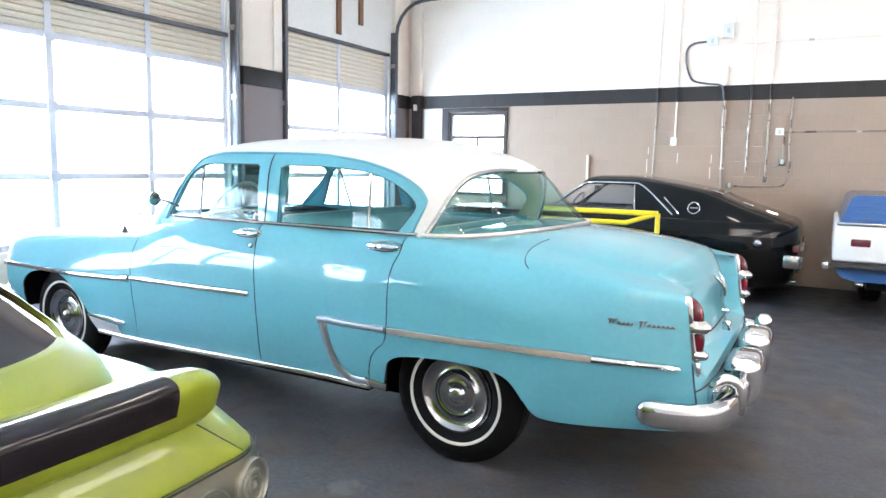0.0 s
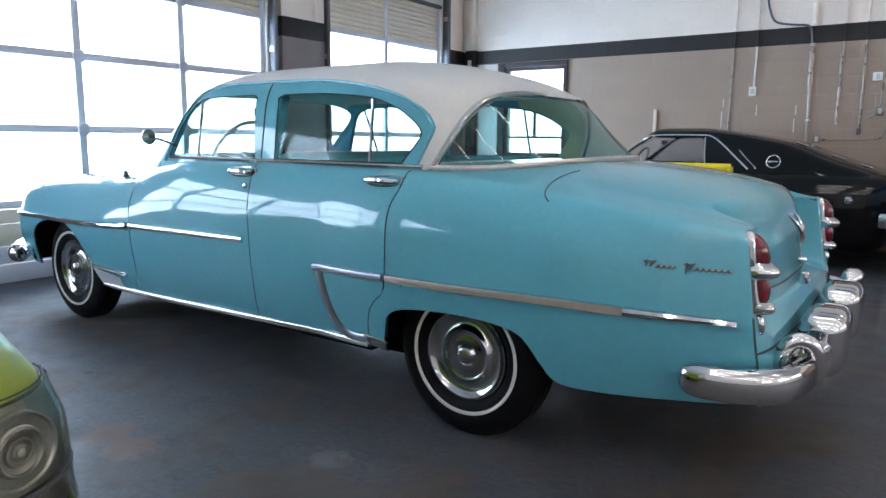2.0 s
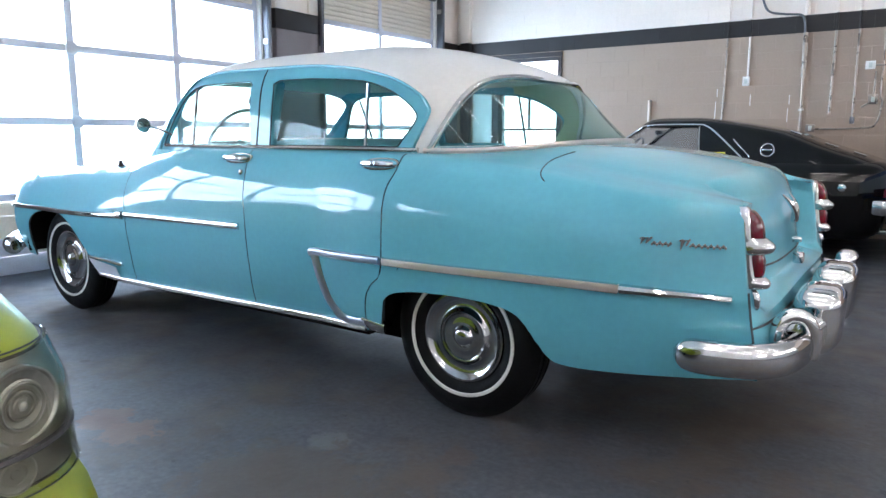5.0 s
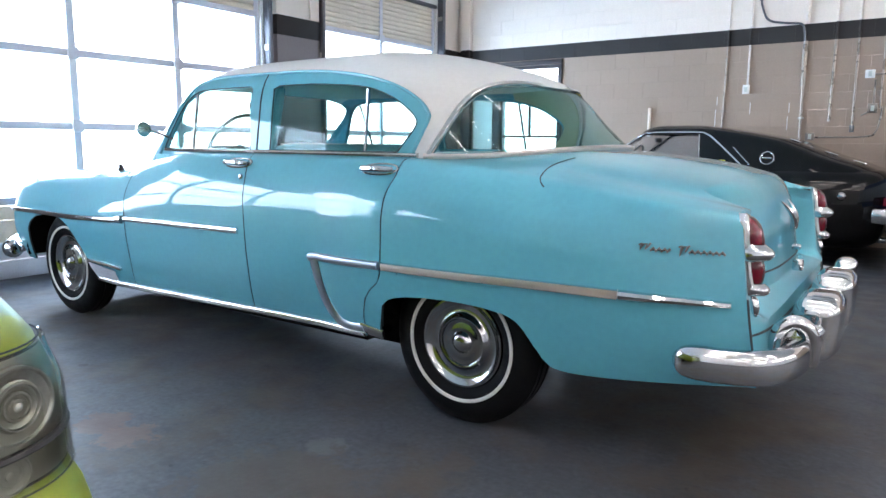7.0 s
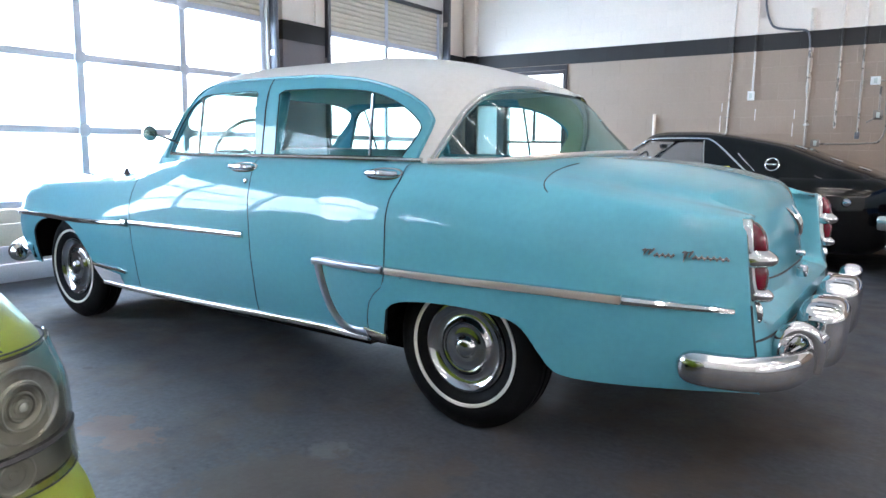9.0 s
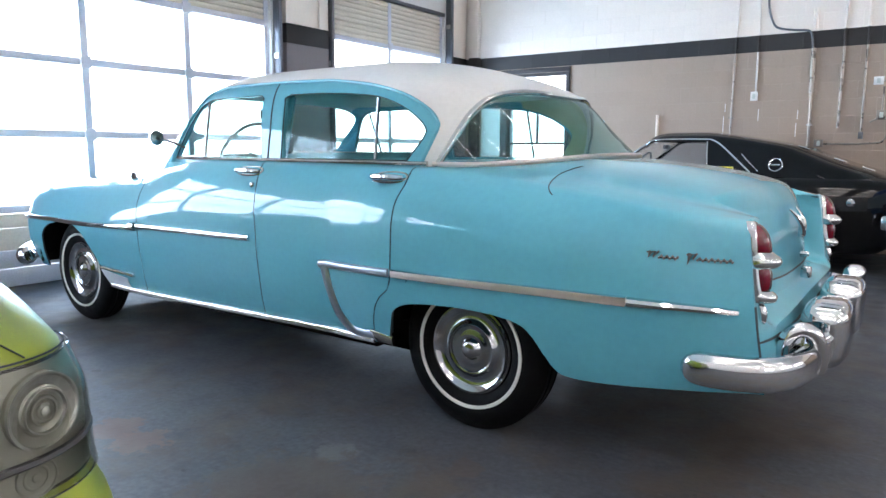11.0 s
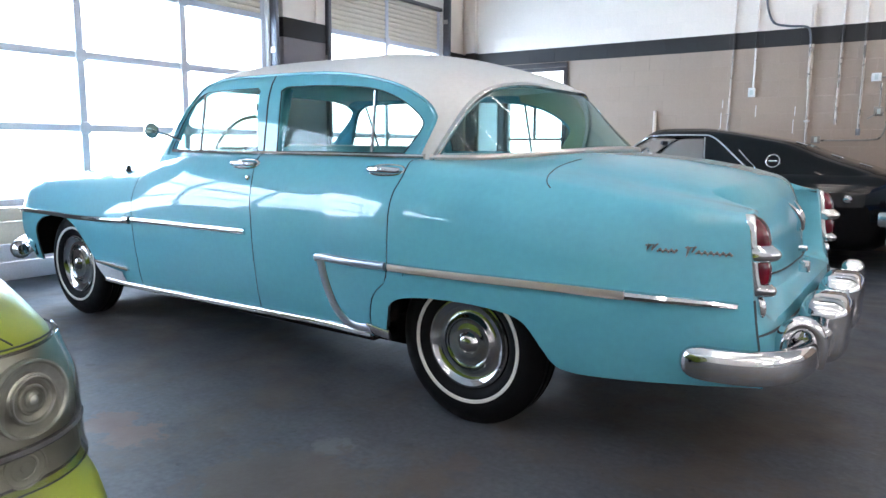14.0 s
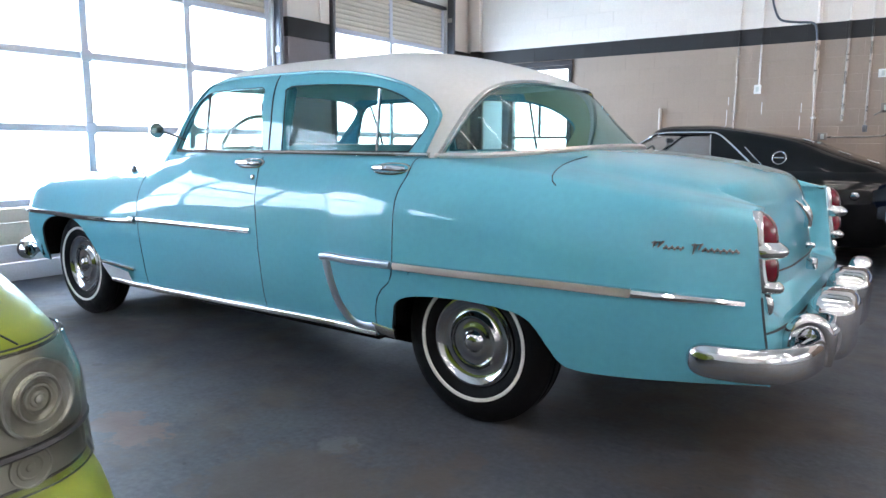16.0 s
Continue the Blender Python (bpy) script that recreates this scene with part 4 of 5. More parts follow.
        part("lower_lens", loop_loft(levels([(0.735, 1.06, 1.118, 0.022), (0.745, 1.06, 1.132, 0.029), (0.79, 1.06, 1.133, 0.031), (0.815, 1.06, 1.124, 0.027)], 4, 2.2, cy, 28, 3)), REDLENS, h, "red glass lens")
        part("centre_fin", loop_loft(levels([(0.808, 1.05, 1.128, 0.036), (0.818, 1.05, 1.152, 0.042), (0.84, 1.05, 1.158, 0.042), (0.862, 1.05, 1.13, 0.034)], 4, 2.2, cy, 28, 3)), CHROME, h)
        part("lower_cap", loop_loft(levels([(0.695, 1.07, 1.12, 0.02), (0.703, 1.06, 1.148, 0.034), (0.722, 1.06, 1.152, 0.038), (0.737, 1.06, 1.135, 0.032)], 4, 2.2, cy, 28, 3)), CHROME, h)
        part("fender_seam", tube([(rear_edge(z) + 0.002, s * (side_y(rear_edge(z), z) - 0.004), z) for z in np.linspace(0.69, 0.45, 8)], 0.005, 6), GAPM, car)
        part("fender_bolt", loop_loft(levels([(0.625, 1.10, 1.118, 0.004), (0.635, 1.098, 1.124, 0.011), (0.66, 1.092, 1.126, 0.014), (0.685, 1.088, 1.118, 0.011), (0.695, 1.085, 1.105, 0.004)], 2.2, 2.2, s * 0.835, 20, 3)), CHROME, car)
        # wheel tunnels
        for ax, r0 in ((AXF, 0.44), (0.02, 0.44)):
            bm = lathe([(r0, 0.0), (r0, -0.36), (0.1, -0.36)], (ax, s * 0.90, 0.36), "y", 40, None, s)
            bm.verts.ensure_lookup_table()
            bmesh.ops.delete(bm, geom=[f for f in bm.faces if all(abs(v.co.y - s * 0.90) < 0.01 for v in f.verts)], context="FACES")
            bmesh.ops.delete(bm, geom=[v for v in bm.verts if v.co.z < 0.365], context="VERTS")
            part("wheel_housing", bm, UNDER, car)
            part("splash_shield", boxes((ax - 0.455, ax - 0.44, *sorted((s * 0.5, s * 0.885)), 0.375, 0.62), (ax + 0.44, ax + 0.455, *sorted((s * 0.5, s * 0.885)), 0.36, 0.6), (ax - 0.44, ax + 0.44, *sorted((s * 0.5, s * 0.52)), 0.3, 0.75)), UNDER, car)
        wheel("front_wheel", AXF, s * 0.845, s, car)
        wheel("rear_wheel", 0.0, s * 0.872, s, car)
    # bonnet, boot lid, ends
    part("bonnet", sheet(lambda u, v: (lambda x: (x, (2 * v - 1) * edge_y(x), deck_z(x, (2 * v - 1) * edge_y(x))))(FRONT + (-1.98 - FRONT) * u), 50, 48), TURQ, car, thick=0.012, out=(0, 0, 1))
    part("rear_deck", sheet(lambda u, v: (lambda x: (x, spread(2 * v - 1) * edge_y(x), deck_z(x, spread(2 * v - 1) * edge_y(x))))(-0.12 + (deck_end(spread(2 * v - 1)) + 0.12) * u), 46, 110), TURQ, car, thick=0.012, out=(0, 0, 1))

    def contour(x, zlo):
        sd = [(side_y(x, zlo + (shoulder_z(x) - zlo) * (1 - (1 - k / 24) ** 1.6)), zlo + (shoulder_z(x) - zlo) * (1 - (1 - k / 24) ** 1.6)) for k in range(25)]
        near = [(front_x(b), -a, b) for a, b in sd]
        top = [(x, (2 * k / 40 - 1) * edge_y(x), deck_z(x, (2 * k / 40 - 1) * edge_y(x))) for k in range(1, 40)]
        return near + top + [(front_x(b), a, b) for a, b in sd[::-1]]

    def end_cap(x, zlo, reach, mid, n=2.2):
        c = contour(x, zlo)
        rings = []
        for k in range(11):
            a = k / 10 * math.pi / 2
            sc, dx = max(0.02, math.cos(a)) ** (2 / n), math.sin(a) ** (2 / n) * reach
            rings.append([(p[0] + dx, p[1] * sc, mid + (p[2] - mid) * sc) for p in c])
        bm = bmesh.new()
        vs = [[bm.verts.new(p) for p in r] for r in rings]
        for A, B in zip(vs, vs[1:]):
            for i in range(len(A) - 1):
                bm.faces.new((A[i], A[i + 1], B[i + 1], B[i]))
        return bm
    for s in (-1, 1):
        part("pillar_base", sheet(lambda u, v: (lambda x: (x, s * (edge_y(x) - 0.16 * v), deck_z(x, edge_y(x) - 0.16 * v)))(-0.45 + 0.34 * u), 16, 6), TURQ, car, thick=0.01, out=(0, 0, 1))
    part("tail_panel", tail_sheet(), TURQ, car, thick=0.01, out=(1, 0, 0))
    part("nose_panel", end_cap(FRONT, 0.34, -0.10, 0.6, 2.4), TURQ, car, thick=0.01, out=(-1, 0, 0))
    part("underbody", boxes((-3.6, -0.4, -0.62, 0.62, 0.2, 0.33), (-0.4, 0.6, -0.5, 0.5, 0.34, 0.44), (-2.72, -0.56, -0.80, 0.80, 0.25, 0.32), (0.55, 1.05, -0.6, 0.6, 0.44, 0.48), bevel=0.01), UNDER, car)

    # boot lid seam, ornament, lock
    def rear_x(y, z):
        return tail_x(y / 0.88, z)
    pts = [(y, z) for y, z in smooth2([(-0.69, 0.74), (-0.64, 0.72), (-0.5, 0.705), (-0.3, 0.70), (0, 0.70), (0.3, 0.70), (0.5, 0.705), (0.64, 0.72), (0.69, 0.74)], 5)]
    part("boot_seam", tube([(rear_x(y, z) + 0.001, y, z) for y, z in pts], 0.004, 6), GAPM, car)
    pts = smooth2([(-0.88, 0.572), (-0.7, 0.566), (-0.4, 0.556), (0, 0.552), (0.4, 0.556), (0.7, 0.566), (0.88, 0.572)], 5)
    part("splash_seam", tube([(rear_x(y, z) + 0.001, y, z) for y, z in pts], 0.005, 6), GAPM, car)
    for s in (-1, 1):
        a = [(x, s * (side_y(x, z) + 0.0005), z) for x, z in ((0.372, 1.015), (0.35, 1.03), (0.334, 1.047))]
        a += [(x, s * y, deck_z(x, y) + 0.0005) for x, y in ((0.316, 0.772), (0.307, 0.692), (0.315, 0.60), (0.33, 0.52))]
        part("quarter_seam", tube(spline(a, 5), 0.0025, 6), GAPM, car)
    bm = bmesh.new()
    for s in (-1, 1):
        tube(spline([(1.10, s * 0.010, 0.835), (1.095, s * 0.022, 0.875), (1.078, s * 0.048, 0.912), (1.052, s * 0.078, 0.945)], 4), [0.008, 0.009, 0.010, 0.011, 0.012, 0.012, 0.012, 0.011, 0.010, 0.009, 0.007, 0.005, 0.003], 8, bm)
    box(bm, 1.08, 1.108, -0.02, 0.02, 0.825, 0.875, 0.01)
    part("boot_ornament", bm, CHROME, car, "chrome winged boot ornament")
    part("boot_lock", lathe([(0.012, -0.02), (0.012, 0.008), (0.008, 0.012), (0, 0.012)], (1.115, 0, 0.755), "x", 20), CHROME, car)
    part("boot_handle", boxes((1.10, 1.142, -0.016, 0.016, 0.655, 0.705), bevel=0.008), CHROME, car)

    # rear bumper with guards
    bp = [(0.905, -0.975), (0.96, -0.98), (1.06, -0.97), (1.15, -0.93), (1.205, -0.85), (1.232, -0.72), (1.25, -0.45), (1.26, 0)]
    path = smooth2(bp, 5)
    path = path + [(x, -y) for x, y in path[::-1][1:]]
    rings = []
    n = len(path)
    for i, (x, y) in enumerate(path):
        a, b = Vector(path[max(i - 1, 0)]), Vector(path[min(i + 1, n - 1)])
        t = (b - a).normalized()
        o = Vector((t.y, -t.x))
        e = math.sqrt(max(0.12, 1 - (1 - min(1, (min(i, n - 1 - i) + 0.4) / 7)) ** 2))
        rings.append([(x + o.x * d * e, y + o.y * d * e, 0.487 + h * e) for d, h in [(0.004 + 0.038 * math.copysign(abs(math.cos(k * math.pi / 12)) ** 0.8, math.cos(k * math.pi / 12)), 0.056 * math.copysign(abs(math.sin(k * math.pi / 12)) ** 0.75, math.sin(k * math.pi / 12))) for k in range(24)]])
    bump = part("rear_bumper", loop_loft(rings), CHROME, car, "wraparound chrome rear bumper", angle=50)
    def guard_block(x0, x1, cy, hw, z0, z1, r):
        """Rounded upright block with a domed top."""
        bm = bmesh.new()
        bmesh.ops.create_cube(bm, size=1)
        for v in bm.verts:
            v.co = Vector(((x0 + x1) / 2 + v.co.x * (x1 - x0), cy + v.co.y * 2 * hw, (z0 + z1) / 2 + v.co.z * (z1 - z0)))
        bmesh.ops.bevel(bm, geom=bm.edges[:], offset=r, segments=7, profile=0.5, affect="EDGES")
        bmesh.ops.subdivide_edges(bm, edges=[e for e in bm.edges if abs(e.verts[0].co.y - e.verts[1].co.y) > hw * 0.5], cuts=7)
        for v in bm.verts:
            k, t = (v.co.y - cy) / hw, (v.co.z - z0) / (z1 - z0)
            v.co.z -= 0.022 * k * k * t
            v.co.x -= 0.02 * k * k * (v.co.x - x0) / (x1 - x0) + 0.012 * (1 - t) ** 2
        return bm

    for x0, x1, cy, hw, z0, z1, r, ribs in ((1.17, 1.335, -0.325, 0.15, 0.40, 0.640, 0.052, (-0.74, -0.52, 0.6)), (1.17, 1.335, 0.20, 0.15, 0.40, 0.645, 0.052, (-0.74, -0.52, 0.6)), (1.205, 1.30, 0.645, 0.066, 0.42, 0.64, 0.038, ())):
        gd = part("bumper_guard", guard_block(x0, x1, cy, hw, z0, z1, r), CHROME, bump, "rounded chrome bumper guard with a ribbed top", angle=60)
        for k in ribs:
            zz, xe = z1 - 0.022 * k * k, x1 - 0.02 * k * k
            pts = [(x0 + 0.06, cy + k * hw, zz), (xe - r, cy + k * hw, zz)] + [(xe - r + r * math.sin(a), cy + k * hw, zz - r + r * math.cos(a)) for a in (0.2, 0.4, 0.6, 0.8)]
            part("guard_rib", tube(pts, [0.0035, 0.0035, 0.0035, 0.0032, 0.0026, 0.0015], 8), CHROME, gd)
    # hoop at each end of the bar
    hoop = spline([(1.165, -0.735, 0.44), (1.168, -0.735, 0.54), (1.19, -0.73, 0.588), (1.225, -0.715, 0.596), (1.256, -0.695, 0.57), (1.270, -0.68, 0.51), (1.262, -0.675, 0.45)], 5)
    part("bumper_guard", tube(hoop, 0.026, 14), CHROME, bump, "rounded chrome hoop at the end of the bumper bar")
    part("guard_face", sheet(lambda u, v: (1.175 + 0.085 * u, -0.69 + 0.04 * u * (1 - u), 0.45 + 0.13 * v), 8, 8), CHROME, bump, thick=0.006, out=(0, -1, 0))
    # front bumper end and parking lamp, seen past the fender
    q = spline([(-3.80, -0.90, 0.40), (-3.87, -0.885, 0.40), (-3.96, -0.82, 0.41), (-4.02, -0.65, 0.43), (-4.05, -0.3, 0.43), (-4.06, 0, 0.43), (-4.05, 0.3, 0.43), (-4.02, 0.65, 0.43), (-3.96, 0.82, 0.41), (-3.87, 0.885, 0.40), (-3.80, 0.90, 0.40)], 4)
    part("front_bumper", tube(q, [0.07 * min(1, 0.55 + 0.15 * min(k, 40 - k)) for k in range(41)], 14), CHROME, car, "chrome front bumper")
    for s in (-1, 1):
        part("parking_lamp", lathe([(0.05, 0), (0.05, -0.03), (0.03, -0.05), (0, -0.055)], (-3.82, s * 0.8, 0.57), "x", 20), CHROME, car)
        part("headlamp", lathe([(0.1, 0.03), (0.105, -0.06), (0.09, -0.075), (0.05, -0.09), (0, -0.095)], (-3.82, s * 0.66, 0.76), "x", 28), CHROME, car)
    part("grille_bar", tube(spline([(-3.90, -0.6, 0.62), (-3.93, 0, 0.62), (-3.90, 0.6, 0.62)], 5), 0.03, 10), CHROME, car)
    part("bonnet_ornament", tube(spline([(-3.3, 0, deck_z(-3.3, 0)), (-3.42, 0, deck_z(-3.4, 0) + 0.03), (-3.6, 0, deck_z(-3.6, 0) + 0.05), (-3.72, 0, deck_z(-3.7, 0) + 0.05)], 3), [0.004, 0.007, 0.01, 0.013, 0.015, 0.016, 0.017, 0.016, 0.014, 0.008], 8), CHROME, car)

    z0 = shoulder_z(-2.52)
    an = part("antenna", lathe([(0.022, -0.006), (0.02, 0.006), (0.012, 0.016), (0.008, 0.034), (0.0, 0.036)], (-2.52, -0.815, z0 - 0.004), "z", 18), PLASTIC, car, "short dark radio antenna base on the front fender")
    part("antenna_rod", tube([(-2.52, -0.815, z0 + 0.02), (-2.60, -0.80, z0 + 0.075)], [0.004, 0.002], 6), DULLCHROME, an)
    # greenhouse
    rows = [(1.05, -2.5, 0.42, 0.805), (1.139, -2.425, 0.334, 0.79), (1.278, -2.293, 0.175, 0.768), (1.396, -2.16, 0.06, 0.738), (1.48, -2.073, -0.058, 0.70), (1.541, -1.966, -0.213, 0.645),
            (1.588, -1.788, -0.389, 0.56), (1.616, -1.569, -0.513, 0.44), (1.63, -1.31, -0.67, 0.27), (1.635, -1.07, -0.838, 0.1)]
    NF, NR, MID = 9, 2.15, -0.46
    gy = skin_y(rows, NF, NR, MID)
    win1 = smooth2([(-2.125, 1.132), (-2.045, 1.30), (-1.985, 1.395), (-1.91, 1.441), (-1.79, 1.455), (-1.43, 1.458)], 5) + [(-1.404, 1.443), (-1.355, 1.132)]
    win2 = [(-1.207, 1.132), (-1.238, 1.438), (-1.20, 1.455)] + smooth2([(-0.98, 1.454), (-0.789, 1.443), (-0.607, 1.423), (-0.465, 1.38), (-0.366, 1.325), (-0.313, 1.275), (-0.315, 1.235), (-0.357, 1.175), (-0.39, 1.132)], 5)
    back = smooth2([(-0.245, 1.09), (-0.226, 1.133), (-0.179, 1.236), (-0.146, 1.331), (-0.12, 1.395), (-0.093, 1.427), (-0.057, 1.443)], 5) + [(0.9, 1.446), (0.9, 1.05), (-0.245, 1.05)]
    shield = smooth2([(-0.715, 1.13), (-0.712, 1.24), (-0.695, 1.36), (-0.655, 1.43), (-0.55, 1.468), (-0.3, 1.48), (0.3, 1.48), (0.55, 1.468), (0.655, 1.43), (0.695, 1.36), (0.712, 1.24), (0.715, 1.13)], 4)
    edge = [(-2.16, 1.10), (-2.10, 1.26), (-2.02, 1.405), (-1.945, 1.478), (-1.83, 1.507), (-1.70, 1.521), (-1.389, 1.523), (-1.024, 1.519), (-0.80, 1.500), (-0.628, 1.474), (-0.449, 1.427), (-0.325, 1.365), (-0.266, 1.308), (-0.260, 1.26), (-0.309, 1.127)]
    split = [(-2.9, 0.9), (-2.9, 1.44), (-2.04, 1.44)] + smooth2(edge[3:], 5) + [(-0.40, 0.9)]

    def cutters():
        return [prism(win1, "y", -1.5, 1.5), prism(win2, "y", -1.5, 1.5), prism(back, "y", -1.5, 1.5), prism(shield, "x", -2.95, -1.95)]
    shell = carve(skin(rows, NF, NR, 0, 0.024, mid=MID), cutters())
    me = bpy.data.meshes.new("tmp")
    shell.to_mesh(me)
    shell.free()
    bm = bmesh.new(); bm.from_mesh(me)
    roof = part("roof", carve(bm, [prism(split, "y", -1.4, 1.4)]), CREAM, car, "off-white painted roof", angle=40)
    bm = bmesh.new(); bm.from_mesh(me)
    frames = carve(bm, [prism(split, "y", -1.4, 1.4)], keep=True)
    part("window_frame", frames, TURQ, car, "turquoise door window frames and pillars", angle=40)
    bpy.data.meshes.remove(me)
    lining = [(z, a + 0.05, b - 0.05, w - 0.045) if z < 1.5 else (z - 0.04, a + 0.05, b - 0.05, max(w - 0.045, 0.05)) for z, a, b, w in rows[4:]]
    part("headliner", loop_loft(levels(lining, NF, NR, 0, 64, 3, 0.0, MID), None, False, True), HEADLINER, roof, "pale cloth headliner")
    thin = loop_loft(levels(rows, NF, NR, 0, 96, 4, 0.032, MID)[::-1] + levels(rows, NF, NR, 0, 96, 4, 0.027, MID), None, True, True)
    quarter = smooth2([(-0.385, 1.132), (-0.345, 1.19), (-0.30, 1.25), (-0.305, 1.295), (-0.37, 1.345), (-0.48, 1.40), (-0.62, 1.44)], 4) + [(-0.62, 1.50), (-0.2, 1.50)] + smooth2([(-0.165, 1.45), (-0.15, 1.425), (-0.15, 1.39), (-0.158, 1.325), (-0.19, 1.236), (-0.235, 1.132)], 4)
    part("quarter_trim", carve(thin, [prism(quarter, "y", -1.4, 1.4)], keep=True), QUARTERM, roof, "olive cloth trim inside the rear pillars", angle=60)
    # glass
    def pane_of(outline, axis, a, b, nm, inset=0.014):
        thin = loop_loft(levels(rows, NF, NR, 0, 96, 4, inset + 0.004, MID)[::-1] + levels(rows, NF, NR, 0, 96, 4, inset, MID), None, True, True)
        g = part(nm, carve(thin, [prism(outline, axis, a, b)], keep=True), CARGLASS, car, "green-tinted window glass", angle=60)
        g.visible_shadow = False
        return g
    for s in (-1, 1):
        a, b = (-1.5, -0.2) if s < 0 else (0.2, 1.5)
        pane_of(win1, "y", a, b, "front_door_glass")
        pane_of(win2, "y", a, b, "rear_door_glass")
        # vent dividers, belt moulding, drip rail, back glass surround
        for x0, x1, z1 in ((-1.853, -1.905, 1.425), (-0.585, -0.61, 1.415)):
            part("vent_divider", tube([(x0, s * (gy(x0, 1.135) - 0.012), 1.13), (x1, s * (gy(x1, z1) - 0.014), z1 + 0.01)], 0.008, 8), CHROME, car)
        pts = [(x, 1.122 - 0.004 * (x + 1.2)) for x in np.linspace(-2.1, -0.28, 24)]
        part("belt_moulding", moulding([(x, s * (gy(x, 1.13) + 0.006), z) for x, z in pts], [(0, s, 0.1)] * len(pts), 0.022, 0.014), DULLCHROME, car)
        pts = smooth2(edge, 6)
        part("drip_rail", moulding([(x, s * gy(x, z), z) for x, z in pts], [(0, s, 0.35)] * len(pts), 0.014, 0.014), TURQ, car)
        for nm, outline in (("front_gasket", win1), ("rear_gasket", win2)):
            loop = [(x, s * (gy(x, z) + 0.001), z) for x, z in outline + outline[:1]]
            part(nm, moulding(loop, [(0, s, 0.2)] * len(loop), 0.0055, 0.003), GAPM, car)
        part("frame_seam", tube([(-1.306 - 0.0045 * max(0, k - 4), s * (gy(-1.31, 1.12 + 0.04 * k) + 0.0005), 1.12 + 0.04 * k) for k in range(11)], 0.004, 6), GAPM, car)
    pane_of(back, "y", -1.5, 1.5, "rear_glass", 0.003)
    pane_of(shield, "x", -2.95, -1.95, "windshield")
    rim = smooth2([(-0.245, 1.105), (-0.226, 1.133), (-0.179, 1.236), (-0.146, 1.331), (-0.12, 1.395), (-0.093, 1.427), (-0.057, 1.443), (-0.028, 1.445)], 24)
    half = [(x, -gy(x, z), z) for x, z in rim]
    half = [p for k, p in enumerate(half) if k % 4 == 0 or k > 100]
    half = [p for p in half if p[1] < -0.02]
    loop = half + mirror_y(half[::-1])
    nrm = [(max(0.0, p[0] + 0.3), p[1] * 0.9, 0.35) for p in loop]
    part("rear_glass_surround", moulding(loop, nrm, 0.027, 0.014), DULLCHROME, car)
    # lower surround where the glass meets the deck
    low = []
    xr = 0.318
    for k in range(41):
        a = math.pi / 2 * (k / 20 - 1)
        ct, st = math.cos(a), math.sin(a)
        x = MID + (xr - MID) * abs(ct) ** (2 / NR)
        y = 0.795 * math.copysign(abs(st) ** (2 / NR), st)
        if x > -0.3:
            low.append((x + 0.008, y * 1.008, max(deck_z(x, y) + 0.010, 1.118)))
    part("rear_glass_sill", moulding(low, [(max(0, p[0] + 0.25), p[1], 0.7) for p in low], 0.022, 0.010), SPEARM, car)
    # cabin
    part("cabin_floor", boxes((-2.2, -0.1, -0.78, 0.78, 0.34, 0.40)), UNDER, car)
    for nm, x0, back_h in (("front_seat", -1.42, 1.17), ("rear_seat", -0.52, 1.135)):
        st = part(nm, boxes((x0 - 0.45, x0 + 0.1, -0.70, 0.70, 0.42, 0.68), bevel=0.05), SEATCLOTH, car, "turquoise cloth bench seat")
        rake = Matrix.Translation((x0 + 0.06, 0, 0.6)) @ Matrix.Rotation(radians(13), 4, "Y") @ Matrix.Translation((-x0 - 0.06, 0, -0.6))
        bm = bmesh.new()
        box(bm, x0 - 0.02, x0 + 0.14, -0.70, 0.70, 0.55, back_h, 0.055, rake)
        part("seat_back", bm, SEATCLOTH, st)
        bm = tube([rake @ Vector((x0 + 0.03, y, back_h - 0.004)) for y in np.linspace(-0.66, 0.66, 9)], 0.008, 8)
        part("piping", bm, BOXM, st, "white piping along the seat top")
    part("dashboard", boxes((-2.33, -2.02, -0.74, 0.74, 0.80, 1.10), bevel=0.05), TURQ, car)
    c = Vector((-1.95, -0.38, 1.14))
    tilt = Matrix.Rotation(radians(-62), 3, "Y")
    ring = [c + tilt @ Vector((0.215 * math.cos(a), 0.215 * math.sin(a), 0)) for a in [2 * math.pi * k / 40 for k in range(40)]]
    sw = part("steering_wheel", tube(ring, 0.011, 8, closed=True), CLAY, car, "pale thin-rimmed steering wheel")
    bm = tube([c, c + tilt @ Vector((0, 0, -0.5))], 0.022, 10)
    for a in (0, math.pi):
        tube([c, c + tilt @ Vector((0.0, 0.21 * math.cos(a), 0))], 0.009, 8, bm)
    part("steering_column", bm, CLAY, sw)
    part("rear_view_mirror", boxes((-2.16, -2.12, -0.12, 0.12, 1.375, 1.435), bevel=0.012), PLASTIC, car)
    part("parcel_shelf", boxes((-0.42, 0.24, -0.62, 0.62, 1.085, 1.105), bevel=0.006), SHELFM, car, "pale green parcel shelf")
    for s in (-1, 1):
        part("door_trim", boxes((-2.2, -1.27, *sorted((s * 0.765, s * 0.785)), 0.42, 1.10), bevel=0.006), SEATCLOTH, car, "turquoise inner door trim")
        part("door_trim", boxes((-1.25, -0.5, *sorted((s * 0.765, s * 0.785)), 0.5, 1.10), bevel=0.006), SEATCLOTH, car, "turquoise inner door trim")
        part("pillar_trim", tube([(-1.27, s * 0.74, 1.1), (-1.25, s * 0.675, 1.45)], 0.03, 8), TURQ, car)
